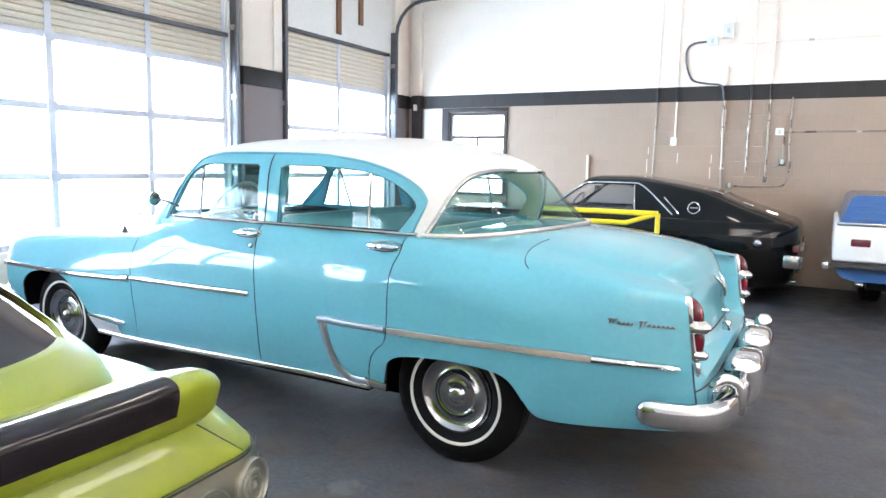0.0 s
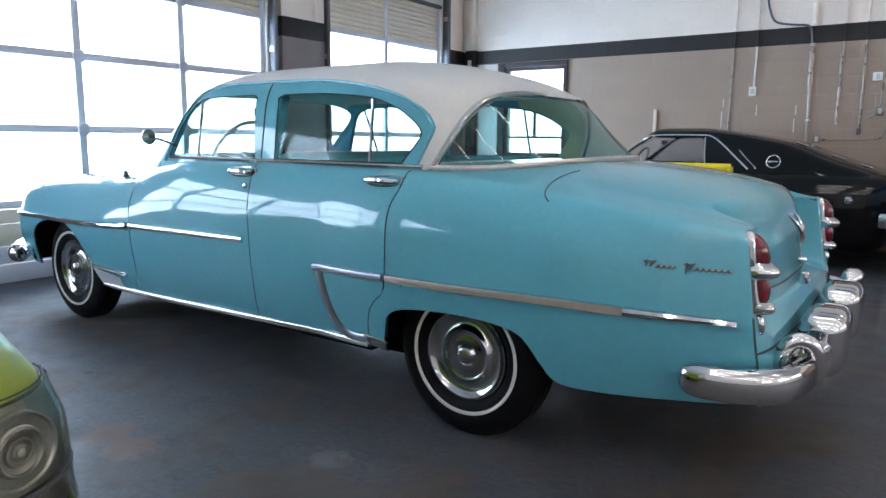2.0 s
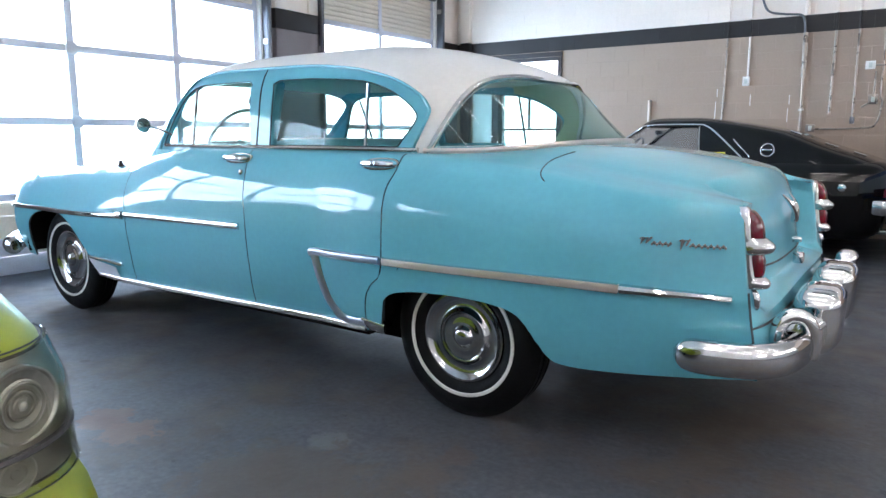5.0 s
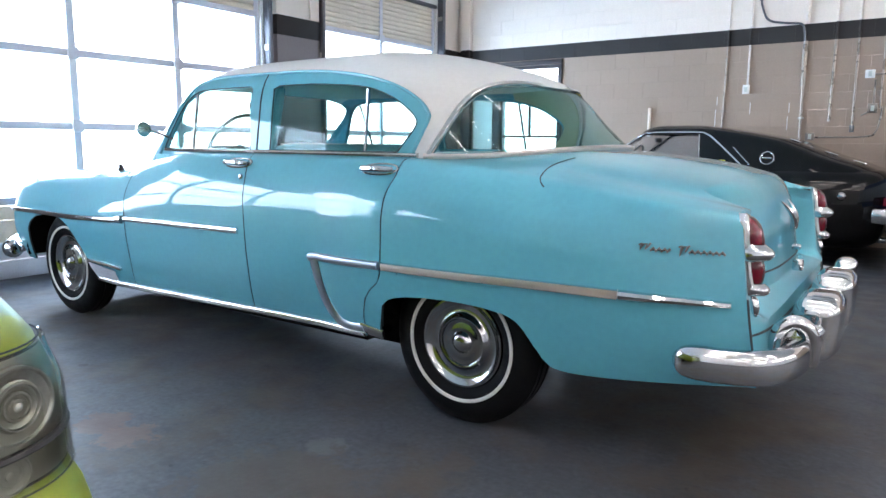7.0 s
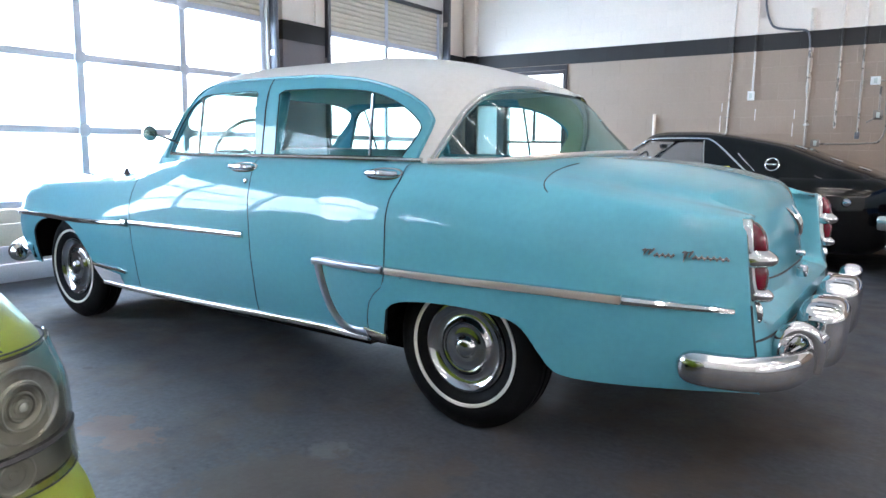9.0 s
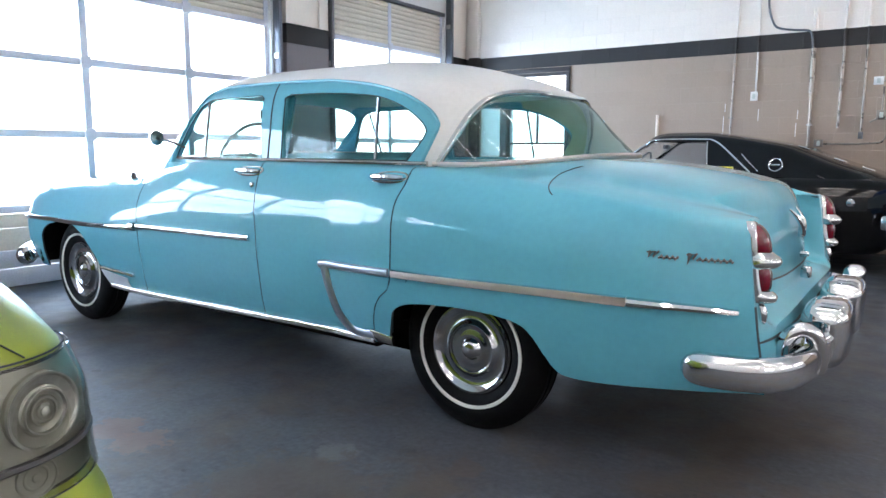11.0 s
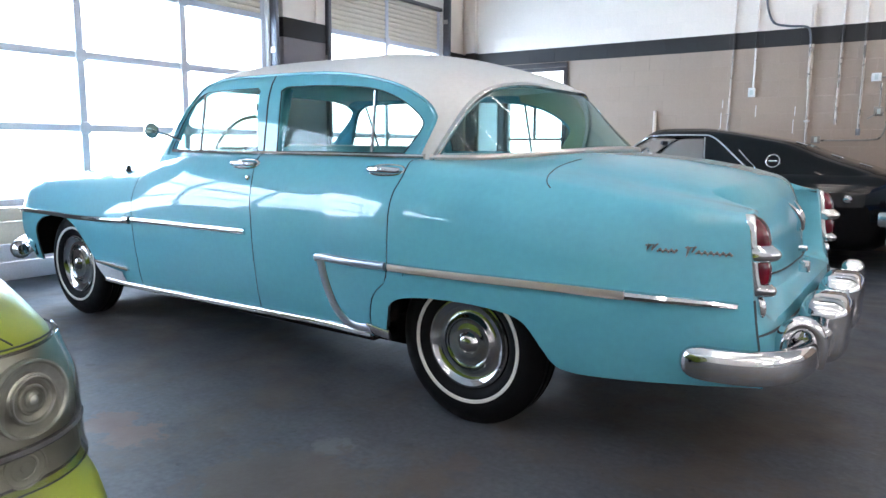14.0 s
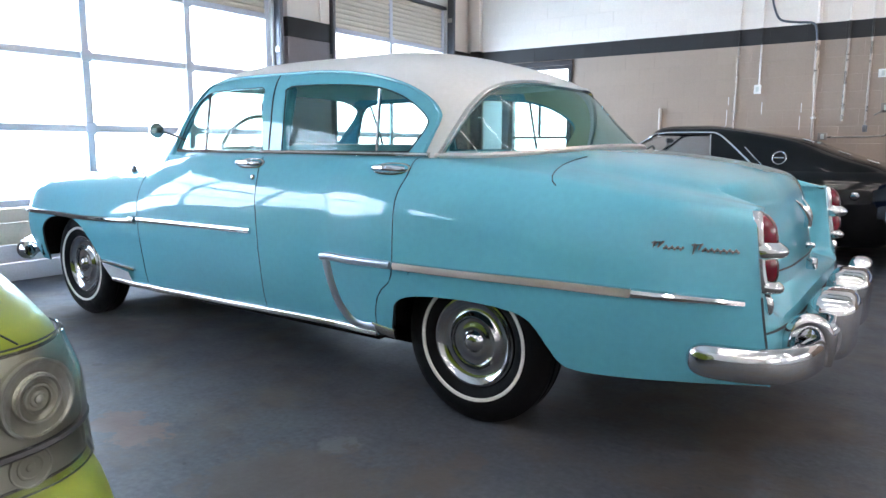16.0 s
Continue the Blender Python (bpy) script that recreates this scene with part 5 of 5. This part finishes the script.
    # door mirror
    m = part("door_mirror", lathe([(0.0, 0.03), (0.026, 0.026), (0.04, 0.004), (0.043, -0.01), (0.036, -0.012), (0.0, -0.009)], (-2.06, -0.945, 1.236), "x", 28, None, -1), CHROME, car, "round chrome door mirror")
    part("mirror_arm", tube(spline([(-2.03, -0.78, 1.185), (-2.06, -0.86, 1.22), (-2.075, -0.94, 1.236)], 4), 0.008, 8), CHROME, m)
    return car


build_sedan()


# ---------------------------------------------------------------- the other vehicles
def build_black_coupe():
    cy = 5.2
    car = thing("car", (-0.95, cy, 0), "glossy black fastback coupe parked along the block wall", "car")
    body = [(0.20, -3.05, 1.15, 0.80), (0.28, -3.15, 1.24, 0.86), (0.5, -3.2, 1.29, 0.90), (0.70, -3.2, 1.30, 0.90), (0.84, -3.16, 1.29, 0.87), (0.92, -3.05, 1.24, 0.80), (0.95, -2.9, 1.15, 0.70), (0.965, -2.5, 0.9, 0.4)]
    part("body", loop_loft(levels(body, 6, 7, cy, 120, 4)), BLACKPAINT, car)
    rows = [(0.90, -1.75, 1.27, 0.80), (0.98, -1.65, 1.08, 0.775), (1.03, -1.57, 0.93, 0.757), (1.10, -1.47, 0.72, 0.73), (1.17, -1.37, 0.54, 0.70), (1.235, -1.27, 0.36, 0.67), (1.285, -1.21, 0.13, 0.64),
            (1.325, -1.17, -0.1, 0.605), (1.362, -1.1, -0.34, 0.54), (1.384, -1.0, -0.5, 0.42), (1.392, -0.87, -0.62, 0.22)]
    gy = skin_y(rows, 6, 6)
    w1 = smooth2([(-1.5, 0.99), (-1.3, 1.15), (-1.15, 1.255), (-1.02, 1.283), (-0.56, 1.282)], 5) + [(-0.505, 1.265), (-0.465, 0.985)]
    sh = [(cy - 0.6, 0.98), (cy - 0.54, 1.28), (cy + 0.54, 1.28), (cy + 0.6, 0.98)]
    shell = carve(skin(rows, 6, 6, cy, 0.03, 96, 4), [prism(w1, "y", 3, 8), prism(sh, "x", -2.4, -1.14)])
    part("cabin", shell, BLACKPAINT, car, angle=40)
    thin = loop_loft(levels(rows, 6, 6, cy, 96, 4, 0.018)[::-1] + levels(rows, 6, 6, cy, 96, 4, 0.014), None, True, True)
    big = smooth2([(-1.56, 0.96), (-1.32, 1.17), (-1.15, 1.28), (-1.0, 1.30), (-0.43, 1.295)], 4) + [(-0.09, 0.96)]
    g = part("side_glass", carve(thin, [prism(big, "y", 3, 8)], keep=True), DARKGLASS, car, angle=60)
    g.visible_shadow = False
    pts = smooth2([(-1.42, 1.07), (-1.3, 1.17), (-1.15, 1.275), (-1.0, 1.302), (-0.55, 1.304), (-0.43, 1.29), (-0.3, 1.205), (-0.02, 0.96)], 5)
    part("window_moulding", moulding([(x, cy - gy(x, z) - 0.002, z) for x, z in pts], [(0, -1, 0.4)] * len(pts), 0.022, 0.012), CHROME, car)
    part("pillar_bar", moulding([(x, cy - gy(x, z) - 0.002, z) for x, z in ((-0.495, 1.28), (-0.475, 1.13), (-0.45, 0.985))], [(0, -1, 0.4)] * 3, 0.02, 0.012), DULLCHROME, car)
    pts = smooth2([(-0.13, 1.15), (-0.04, 1.06), (0.05, 0.975)], 4)
    part("pillar_moulding", moulding([(x, cy - gy(x, z) - 0.002, z) for x, z in pts], [(0, -1, 0.4)] * len(pts), 0.016, 0.01), CHROME, car)
    y = cy - gy(0.208, 1.045)
    ring = [(0.208 + 0.062 * math.cos(a), y - 0.006 + 0.36 * 0.062 * math.sin(a), 1.045 + 0.062 * math.sin(a)) for a in [2 * math.pi * k / 36 for k in range(36)]]
    em = part("emblem_ring", tube(ring, 0.007, 8, closed=True), CHROME, car, "round silver emblem on the rear pillar")
    part("emblem_bar", boxes((0.165, 0.25, y - 0.012, y + 0.002, 1.035, 1.055), bevel=0.003), CHROME, em)
    # seats and wheel seen through the glass
    for x0 in (-0.62,):
        for yy in (cy - 0.36, cy + 0.36):
            part("seat_back", boxes((x0, x0 + 0.14, yy - 0.25, yy + 0.25, 0.8, 1.03), bevel=0.05), PLASTIC, car)
    part("steering_wheel", tube([(-1.3 + 0.08 * math.sin(a), cy - 0.36 + 0.18 * math.cos(a), 1.0 + 0.16 * math.sin(a)) for a in [2 * math.pi * k / 28 for k in range(28)]], 0.01, 8, closed=True), PLASTIC, car)
    part("rear_view_mirror", boxes((-1.15, -1.12, cy - 0.1, cy + 0.1, 1.2, 1.25), bevel=0.01), PLASTIC, car)
    # spoiler lip, lamps, bumper
    for s in (-1, 1):
        yl = cy + s * 0.66
        part("tail_lamp", boxes((1.235, 1.305, yl - 0.17, yl + 0.17, 0.62, 0.70), bevel=0.015), REDLENS, car)
        part("bumper_end", boxes((1.15, 1.325, cy + s * 0.86 - 0.05, cy + s * 0.86 + 0.05, 0.455, 0.605), bevel=0.035), DULLCHROME, car)
        part("side_marker", lathe([(0.0, 0.02), (0.03, 0.014), (0.04, 0.0), (0.03, -0.014), (0, -0.02)], (0.90, cy + s * 0.9, 0.70), "y", 20), CHROME, car)
        part("exhaust_tip", tube([(1.05, cy + s * 0.5, 0.27), (1.28, cy + s * 0.5, 0.27)], 0.03, 12), CHROME, car)
        for ax in (-2.45, 0.18):
            wheel("wheel", ax, cy + s * 0.885, s, car, False)
    part("rear_bumper", boxes((1.27, 1.34, cy - 0.86, cy + 0.86, 0.46, 0.56), bevel=0.025), CHROME, car)
    for x, z in ((0.42, 1.218), (0.75, 1.095), (1.0, 1.012)):
        part("hinge_tick", tube([(x - 0.06, cy - 0.44, z + 0.022), (x + 0.05, cy - 0.44, z - 0.014)], 0.007, 8), CHROME, car)
    return car


def build_green_coupe():
    cy = -3.60
    car = thing("car", (-1.7, cy, 0), "metallic lime green sports coupe with black spoiler top and clear lamps", "car")
    rows = [(0.20, -3.8, 0.50, 0.84), (0.35, -3.95, 0.62, 0.92), (0.50, -4.0, 0.655, 0.92), (0.61, -4.0, 0.655, 0.92), (0.67, -3.99, 0.635, 0.915), (0.72, -3.98, 0.605, 0.903), (0.82, -3.95, 0.60, 0.90),
            (0.885, -3.85, 0.594, 0.882), (0.94, -3.7, 0.58, 0.872), (0.985, -3.5, 0.565, 0.848), (1.02, -3.2, 0.54, 0.81), (1.04, -2.9, 0.50, 0.75), (1.05, -2.6, 0.42, 0.58)]
    zc = [r[0] for r in rows]
    fx, rx, wx = curve(zc, [r[1] for r in rows]), curve(zc, [r[2] for r in rows]), curve(zc, [r[3] for r in rows])
    BOW = 0.05

    def radius(z):
        """Plan radius of the tail's corners, wider towards the top."""
        return float(np.interp(z, (0.9, 0.94, 0.985, 1.02, 1.05), (0.13, 0.22, 0.29, 0.36, 0.40)))

    def corner(a, z, off=0.0):
        """Point on the tail: a is the way along it in metres, 0 where the rounded corner begins, less than 0 towards the middle."""
        w, xr, RC = wx(z), rx(z), radius(z)
        y0 = w - RC
        x0 = xr - BOW * (y0 / w) ** 2
        if a <= 0:
            y = max(0.0, y0 + a)
            nx, ny = 1.0, 2 * BOW * y / w ** 2
            px, py = xr - BOW * (y / w) ** 2, y
        elif a < RC * math.pi / 2:
            t = a / RC
            nx, ny = math.cos(t), math.sin(t)
            px, py = x0 - RC + RC * nx, y0 + RC * ny
        else:
            nx, ny, px, py = 0.0, 1.0, x0 - RC - (a - RC * math.pi / 2), w
        q = math.hypot(nx, ny)
        return (px + off * nx / q, cy + py + off * ny / q, z)

    rings = []
    for k in range(45):
        z = 0.20 + 0.85 * (1 - (1 - k / 44) ** 1.25)
        w, xf, RC = wx(z), fx(z), radius(z)
        half = [corner(-(w - RC) * (1 - i / 12), z) for i in range(12)] + [corner(RC * math.pi / 2 * i / 12, z) for i in range(13)]
        xs = half[-1][0]
        half += [(xs + (xf + 0.9 - xs) * i / 14, cy + w, z) for i in range(1, 15)]
        half += [(xf + 0.9 - 0.9 * math.sin(t), cy + w * max(0.0, math.cos(t)) ** 0.5, z) for t in [math.pi / 2 * i / 14 for i in range(1, 14)]]
        rings.append(half + [(xf, cy, z)] + [(p[0], 2 * cy - p[1], p[2]) for p in half[:0:-1]])
    part("body", loop_loft(rings), LIME, car, angle=50)

    def wrap(a0, a1, z0, z1, off, nu=44, nv=14):
        return sheet(lambda u, v: corner(a0 + (a1 - a0) * u, z0 + (z1 - z0) * v, off), nu, nv)
    lamp = part("tail_lamp", wrap(-0.34, 0.19, 0.712, 0.892, 0.002), PLASTIC, car, "dark tail lamp housing round the corner", thick=0.002, out=(1, 1, 0))
    part("reflector", wrap(-0.335, 0.185, 0.717, 0.888, 0.004), LAMPCHROME, lamp, "silvered lamp reflector", thick=0.001, out=(1, 1, 0))

    def disc(a, z, r, depth):
        c, o = Vector(corner(a, z, 0.004)), Vector(corner(a, z, 0.03))
        d = (o - c).normalized()
        s1, s2 = Vector((-d.y, d.x, 0)), Vector((0, 0, 1))
        rings = []
        for rr, hh in ((r, -0.012), (r, depth), (r * 0.95, depth), (r * 0.9, depth * 0.5), (r * 0.66, depth * 0.25), (r * 0.62, depth * 0.6), (r * 0.54, depth * 0.6), (r * 0.5, depth * 0.3), (r * 0.24, depth * 0.3), (r * 0.2, depth * 0.8), (r * 0.05, depth)):
            rings.append([c + (s1 * math.cos(2 * math.pi * k / 36) + s2 * math.sin(2 * math.pi * k / 36)) * rr + d * hh for k in range(36)])
        return part("lamp_bowl", loop_loft(rings), LAMPCHROME, lamp)
    disc(0.03, 0.826, 0.054, 0.006)
    disc(0.03, 0.826, 0.032, 0.009)
    disc(-0.095, 0.812, 0.056, 0.006)
    disc(-0.22, 0.82, 0.056, 0.006)
    disc(0.01, 0.738, 0.028, 0.004)
    part("reflector_step", tube([corner(a, 0.760 + 0.05 * max(0, a), 0.008) for a in np.linspace(-0.3, 0.17, 24)], 0.006, 6), PLASTIC, lamp)
    lens = part("lens", wrap(-0.345, 0.195, 0.708, 0.896, 0.012), CLEARLENS, lamp, "clear lamp lens", thick=0.002, out=(1, 1, 0))
    lens.visible_shadow = False
    for z in (0.898, 0.705):
        part("gasket", tube([corner(a, z, 0.006) for a in np.linspace(-0.35, 0.2, 30)], 0.0014, 6), GAPM, lamp)
    # seam between tail panel and fender
    part("boot_seam", tube([corner(0.79 - 1.1 * (z - 0.90) - wx(z) + radius(z), z, 0.0006) for z in np.linspace(0.90, 0.975, 10)], 0.0014, 6), GAPM, car)
    # spoiler along the tail, its ends rounded off
    prof = [(p.x, p.y) for p in spline([(-0.15, 0.022, 0), (-0.07, 0.05, 0), (0.0, 0.068, 0), (0.04, 0.066, 0), (0.056, 0.05, 0), (0.05, 0.015, 0), (0.025, -0.035, 0), (-0.06, -0.05, 0), (-0.13, -0.02, 0)], 4, True)]

    def sp_ring(e, grow=0.0):
        """Section at a share e of the half length."""
        k = max(0.0, 1 - (max(0, abs(e) - 0.86) / 0.14) ** 3.2) ** (1 / 3.2)
        k = max(k, 0.03)
        bx, bz = 0.55 - 0.05 * e * e, 1.03 - 0.012 * e * e
        pv = (-0.01, 0.0)
        out = []
        for px, pz in prof:
            dx, dz = px - pv[0], pz - pv[1]
            q = math.hypot(dx, dz)
            out.append((bx + pv[0] + dx * (0.35 + 0.65 * k) * (1 + grow / q), cy + e * 0.75, bz + pv[1] + dz * k * (1 + grow / q)))
        return out
    es = [math.copysign(1 - (1 - abs(t)) ** 1.6, t) for t in np.linspace(-1, 1, 61)]
    sp = part("spoiler", loop_loft([sp_ring(e) for e in es]), LIME, car, "raised rear spoiler", angle=60)

    def st_ring(e):
        r, inner = sp_ring(e, 0.0022), sp_ring(e, -0.004)
        return r[7:22] + inner[7:22][::-1]
    part("spoiler_stripe", loop_loft([st_ring(e) for e in es if abs(e) < 0.84]), SATIN, sp, "satin black stripe over the spoiler", angle=60)
    # cabin
    rows = [(1.0, -2.55, 0.52, 0.80), (1.03, -2.45, 0.47, 0.788), (1.06, -2.35, 0.395, 0.777), (1.095, -2.25, 0.30, 0.766), (1.13, -2.15, 0.20, 0.754), (1.175, -2.05, 0.07, 0.738), (1.24, -1.92, -0.17, 0.70), (1.305, -1.78, -0.5, 0.62), (1.335, -1.6, -0.85, 0.46), (1.345, -1.45, -1.1, 0.2)]
    rows = [(z + 0.012, f, r + 0.05 if z > 1.05 else r, w + 0.006) for z, f, r, w in rows]
    w1 = [(-2.1, 1.02), (-1.8, 1.24), (-1.0, 1.25), (-0.75, 1.02)]
    bw = smooth2([(cy - 0.69, 1.125), (cy - 0.675, 1.175), (cy - 0.56, 1.278), (cy, 1.29), (cy + 0.56, 1.278), (cy + 0.675, 1.175), (cy + 0.69, 1.125)], 4) + [(cy + 0.645, 1.11), (cy, 1.102), (cy - 0.645, 1.11)]
    shell = carve(skin(rows, 6, 5, cy, 0.03, 80, 4), [prism(w1, "y", -6, -1), prism(bw, "x", -0.95, 1.0), prism(bw, "x", -3.5, -1.75)])
    part("cabin", shell, LIME, car, angle=40)
    thin = loop_loft(levels(rows, 6, 5, cy, 80, 4, 0.014)[::-1] + levels(rows, 6, 5, cy, 80, 4, 0.008), None, True, True)
    part("cabin_glass", thin, mat("smoked_glass", (0.02, 0.013, 0.016), 0.05, 0, 0.0, 0.1, 4, 50, spec=0.3), car, "dark smoked glass", angle=60)
    for s in (-1, 1):
        for ax in (-3.1, -0.45):
            wheel("wheel", ax, cy + s * 0.915, s, car, False)
    return car


def build_truck():
    """Blue and white utility truck, tail towards the room."""
    x0, y0 = 1.60, 3.6
    car = thing("truck", (x0 + 0.9, y0 + 1.6, 0), "blue and white utility truck with boxy tail and dark bumper", "truck")
    part("body", boxes((x0, x0 + 1.8, y0, NY - 0.25, 0.655, 1.0), bevel=0.03), WHITEP, car, "white tail panel")
    part("lower_body", prism([(x0 + 0.02, 0.635), (x0 + 0.035, 0.57), (x0 + 0.09, 0.50), (x0 + 0.2, 0.475), (x0 + 1.6, 0.475), (x0 + 1.71, 0.50), (x0 + 1.765, 0.57), (x0 + 1.78, 0.635)], "y", y0 + 0.02, NY - 0.25), BLUE, car, "blue lower body")
    part("belt_line", boxes((x0 - 0.004, x0 + 1.804, y0 - 0.004, NY - 0.27, 0.641, 0.656)), PLASTIC, car)
    part("cap", prism([(x0 + 0.04, 1.0), (x0 + 0.12, 1.24), (x0 + 0.17, 1.27), (x0 + 1.63, 1.27), (x0 + 1.68, 1.24), (x0 + 1.76, 1.0)], "y", y0 + 0.06, NY - 0.3), BLUE, car, "blue truck bed cover")
    part("cap_rail", boxes((x0 + 0.02, x0 + 1.78, y0 - 0.006, y0 + 0.05, 0.985, 1.02), bevel=0.01), CHROME, car)
    part("tail_lamp", boxes((x0 + 0.14, x0 + 0.30, y0 - 0.018, y0 + 0.02, 0.80, 0.87), bevel=0.012), REDLENS, car)
    bp = part("bumper", boxes((x0 - 0.02, x0 + 1.82, y0 - 0.09, y0 - 0.006, 0.60, 0.642), bevel=0.012), PLASTIC, car, "dark rear bumper bar")
    for xx in (x0 - 0.05, x0 + 1.85):
        part("bumper_end", boxes((xx - 0.028, xx + 0.028, y0 - 0.1, y0 + 0.03, 0.585, 0.65), bevel=0.014), CHROME, bp, "chrome bumper end")
    part("tow_step", boxes((x0 + 0.2, x0 + 0.27, y0 - 0.03, y0 + 0.1, 0.43, 0.468), bevel=0.012), CHROME, car)
    for xx in (x0 + 0.42, x0 + 1.38):
        part("wheel", lathe([(0.15, -0.1), (0.3, -0.11), (0.35, -0.08), (0.35, 0.08), (0.3, 0.11), (0.18, 0.1), (0.1, 0.06), (0, 0.06)], (xx, y0 + 2.0, 0.35), "x", 36), RUBBER, car)
    part("underbody", boxes((x0 + 0.3, x0 + 1.5, y0 + 0.3, NY - 0.3, 0.36, 0.475), bevel=0.02), UNDER, car)
    for k in range(4):
        part("cap_rib", boxes((x0 + 0.13, x0 + 1.67, y0 + 0.045, y0 + 0.07, 1.05 + 0.055 * k, 1.062 + 0.055 * k), bevel=0.004), BLUE, car)
    return car


build_black_coupe()
build_green_coupe()
build_truck()

# yellow tubular stand beside the black coupe
y = 3.7
fr = thing("tubular_stand", (-0.7, y, 0), "bright yellow tubular steel stand behind the sedan", "stand")
part("top_tube", tube([(-1.35, y, 1.008), (-0.03, y, 1.008)], 0.028, 10), YELLOW, fr)
part("lower_tube", tube([(-1.35, y, 0.895), (-0.36, y, 0.895)], 0.026, 10), YELLOW, fr)
part("diagonal_tube", tube([(-0.36, y, 0.895), (-0.06, y, 0.998)], 0.026, 10), YELLOW, fr)
for q in ((-0.03, y), (-1.35, y)):
    part("leg", tube([(q[0], q[1], 1.008), (q[0], q[1], 0.03)], 0.026, 10), YELLOW, fr)
    part("foot", boxes((q[0] - 0.04, q[0] + 0.04, y - 0.3, y + 0.3, 0.0, 0.05), bevel=0.008), YELLOW, fr)


# ---------------------------------------------------------------- wall blocks, last
def wall_blocks():
    L, H, J, JV = 0.406, 0.2, 0.004, 0.0016
    solo_m, rest = {}, {}
    count = 0
    nrows = int(CZ / H)
    for r in range(nrows):
        z0 = r * H
        z1 = z0 + H
        m = WALLBAND if r == 12 else WALLWHITE if r > 12 else WALLTAN
        x = WX - (L / 2 if r % 2 else 0)
        while x < EX:
            a, b = max(x, WX), min(x + L, EX)
            x += L
            spans = [(a, b)]
            if z1 > WIN[2] + 0.01 and z0 < WIN[3] - 0.01:
                spans = [(a, min(b, WIN[0])), (max(a, WIN[1]), b)]
            for a, b in spans:
                if b - a < 0.03:
                    continue
                near = -2.9 < a < 2.0 and 0.75 < z0 < 3.35 and count < 296
                key = (round(b - a, 3), m.name)
                if near:
                    if key not in solo_m:
                        bm = boxes((JV / 2, b - a - JV / 2, NY + 0.002, NY + 0.0045, J / 2, H - J / 2))
                        for v in bm.verts:
                            if v.co.y < NY + 0.003:
                                v.co.x += 0.001 * (1 if v.co.x < (b - a) / 2 else -1)
                                v.co.z += 0.001 * (1 if v.co.z < H / 2 else -1)
                        finish(bm, 20)
                        me = bpy.data.meshes.new("block")
                        bm.to_mesh(me)
                        bm.free()
                        me.materials.append(m)
                        solo_m[key] = me
                    o = new("block", solo_m[key])
                    o.parent = north
                    o.location = (a, 0.0004 * random.uniform(-1, 1), z0)
                    count += 1
                else:
                    rest.setdefault(m.name, []).append((a + JV / 2, b - JV / 2, z0 + J / 2, z1 - J / 2))
    for nm, spans in rest.items():
        vs, fs = [], []
        for a, b, c, d in spans:
            i = len(vs)
            vs += [(a, NY + 0.0045, c), (b, NY + 0.0045, c), (b, NY + 0.0045, d), (a, NY + 0.0045, d), (a + 0.001, NY + 0.002, c + 0.001), (b - 0.001, NY + 0.002, c + 0.001), (b - 0.001, NY + 0.002, d - 0.001), (a + 0.001, NY + 0.002, d - 0.001)]
            fs += [(i + 4, i + 5, i + 6, i + 7), (i, i + 1, i + 5, i + 4), (i + 1, i + 2, i + 6, i + 5), (i + 2, i + 3, i + 7, i + 6), (i + 3, i, i + 4, i + 7)]
        me = bpy.data.meshes.new("blocks")
        me.from_pydata(vs, [], fs)
        me.materials.append(bpy.data.materials[nm])
        o = new("blocks", me)
        o.parent = north
        tagged(o, kind="stuff")


wall_blocks()
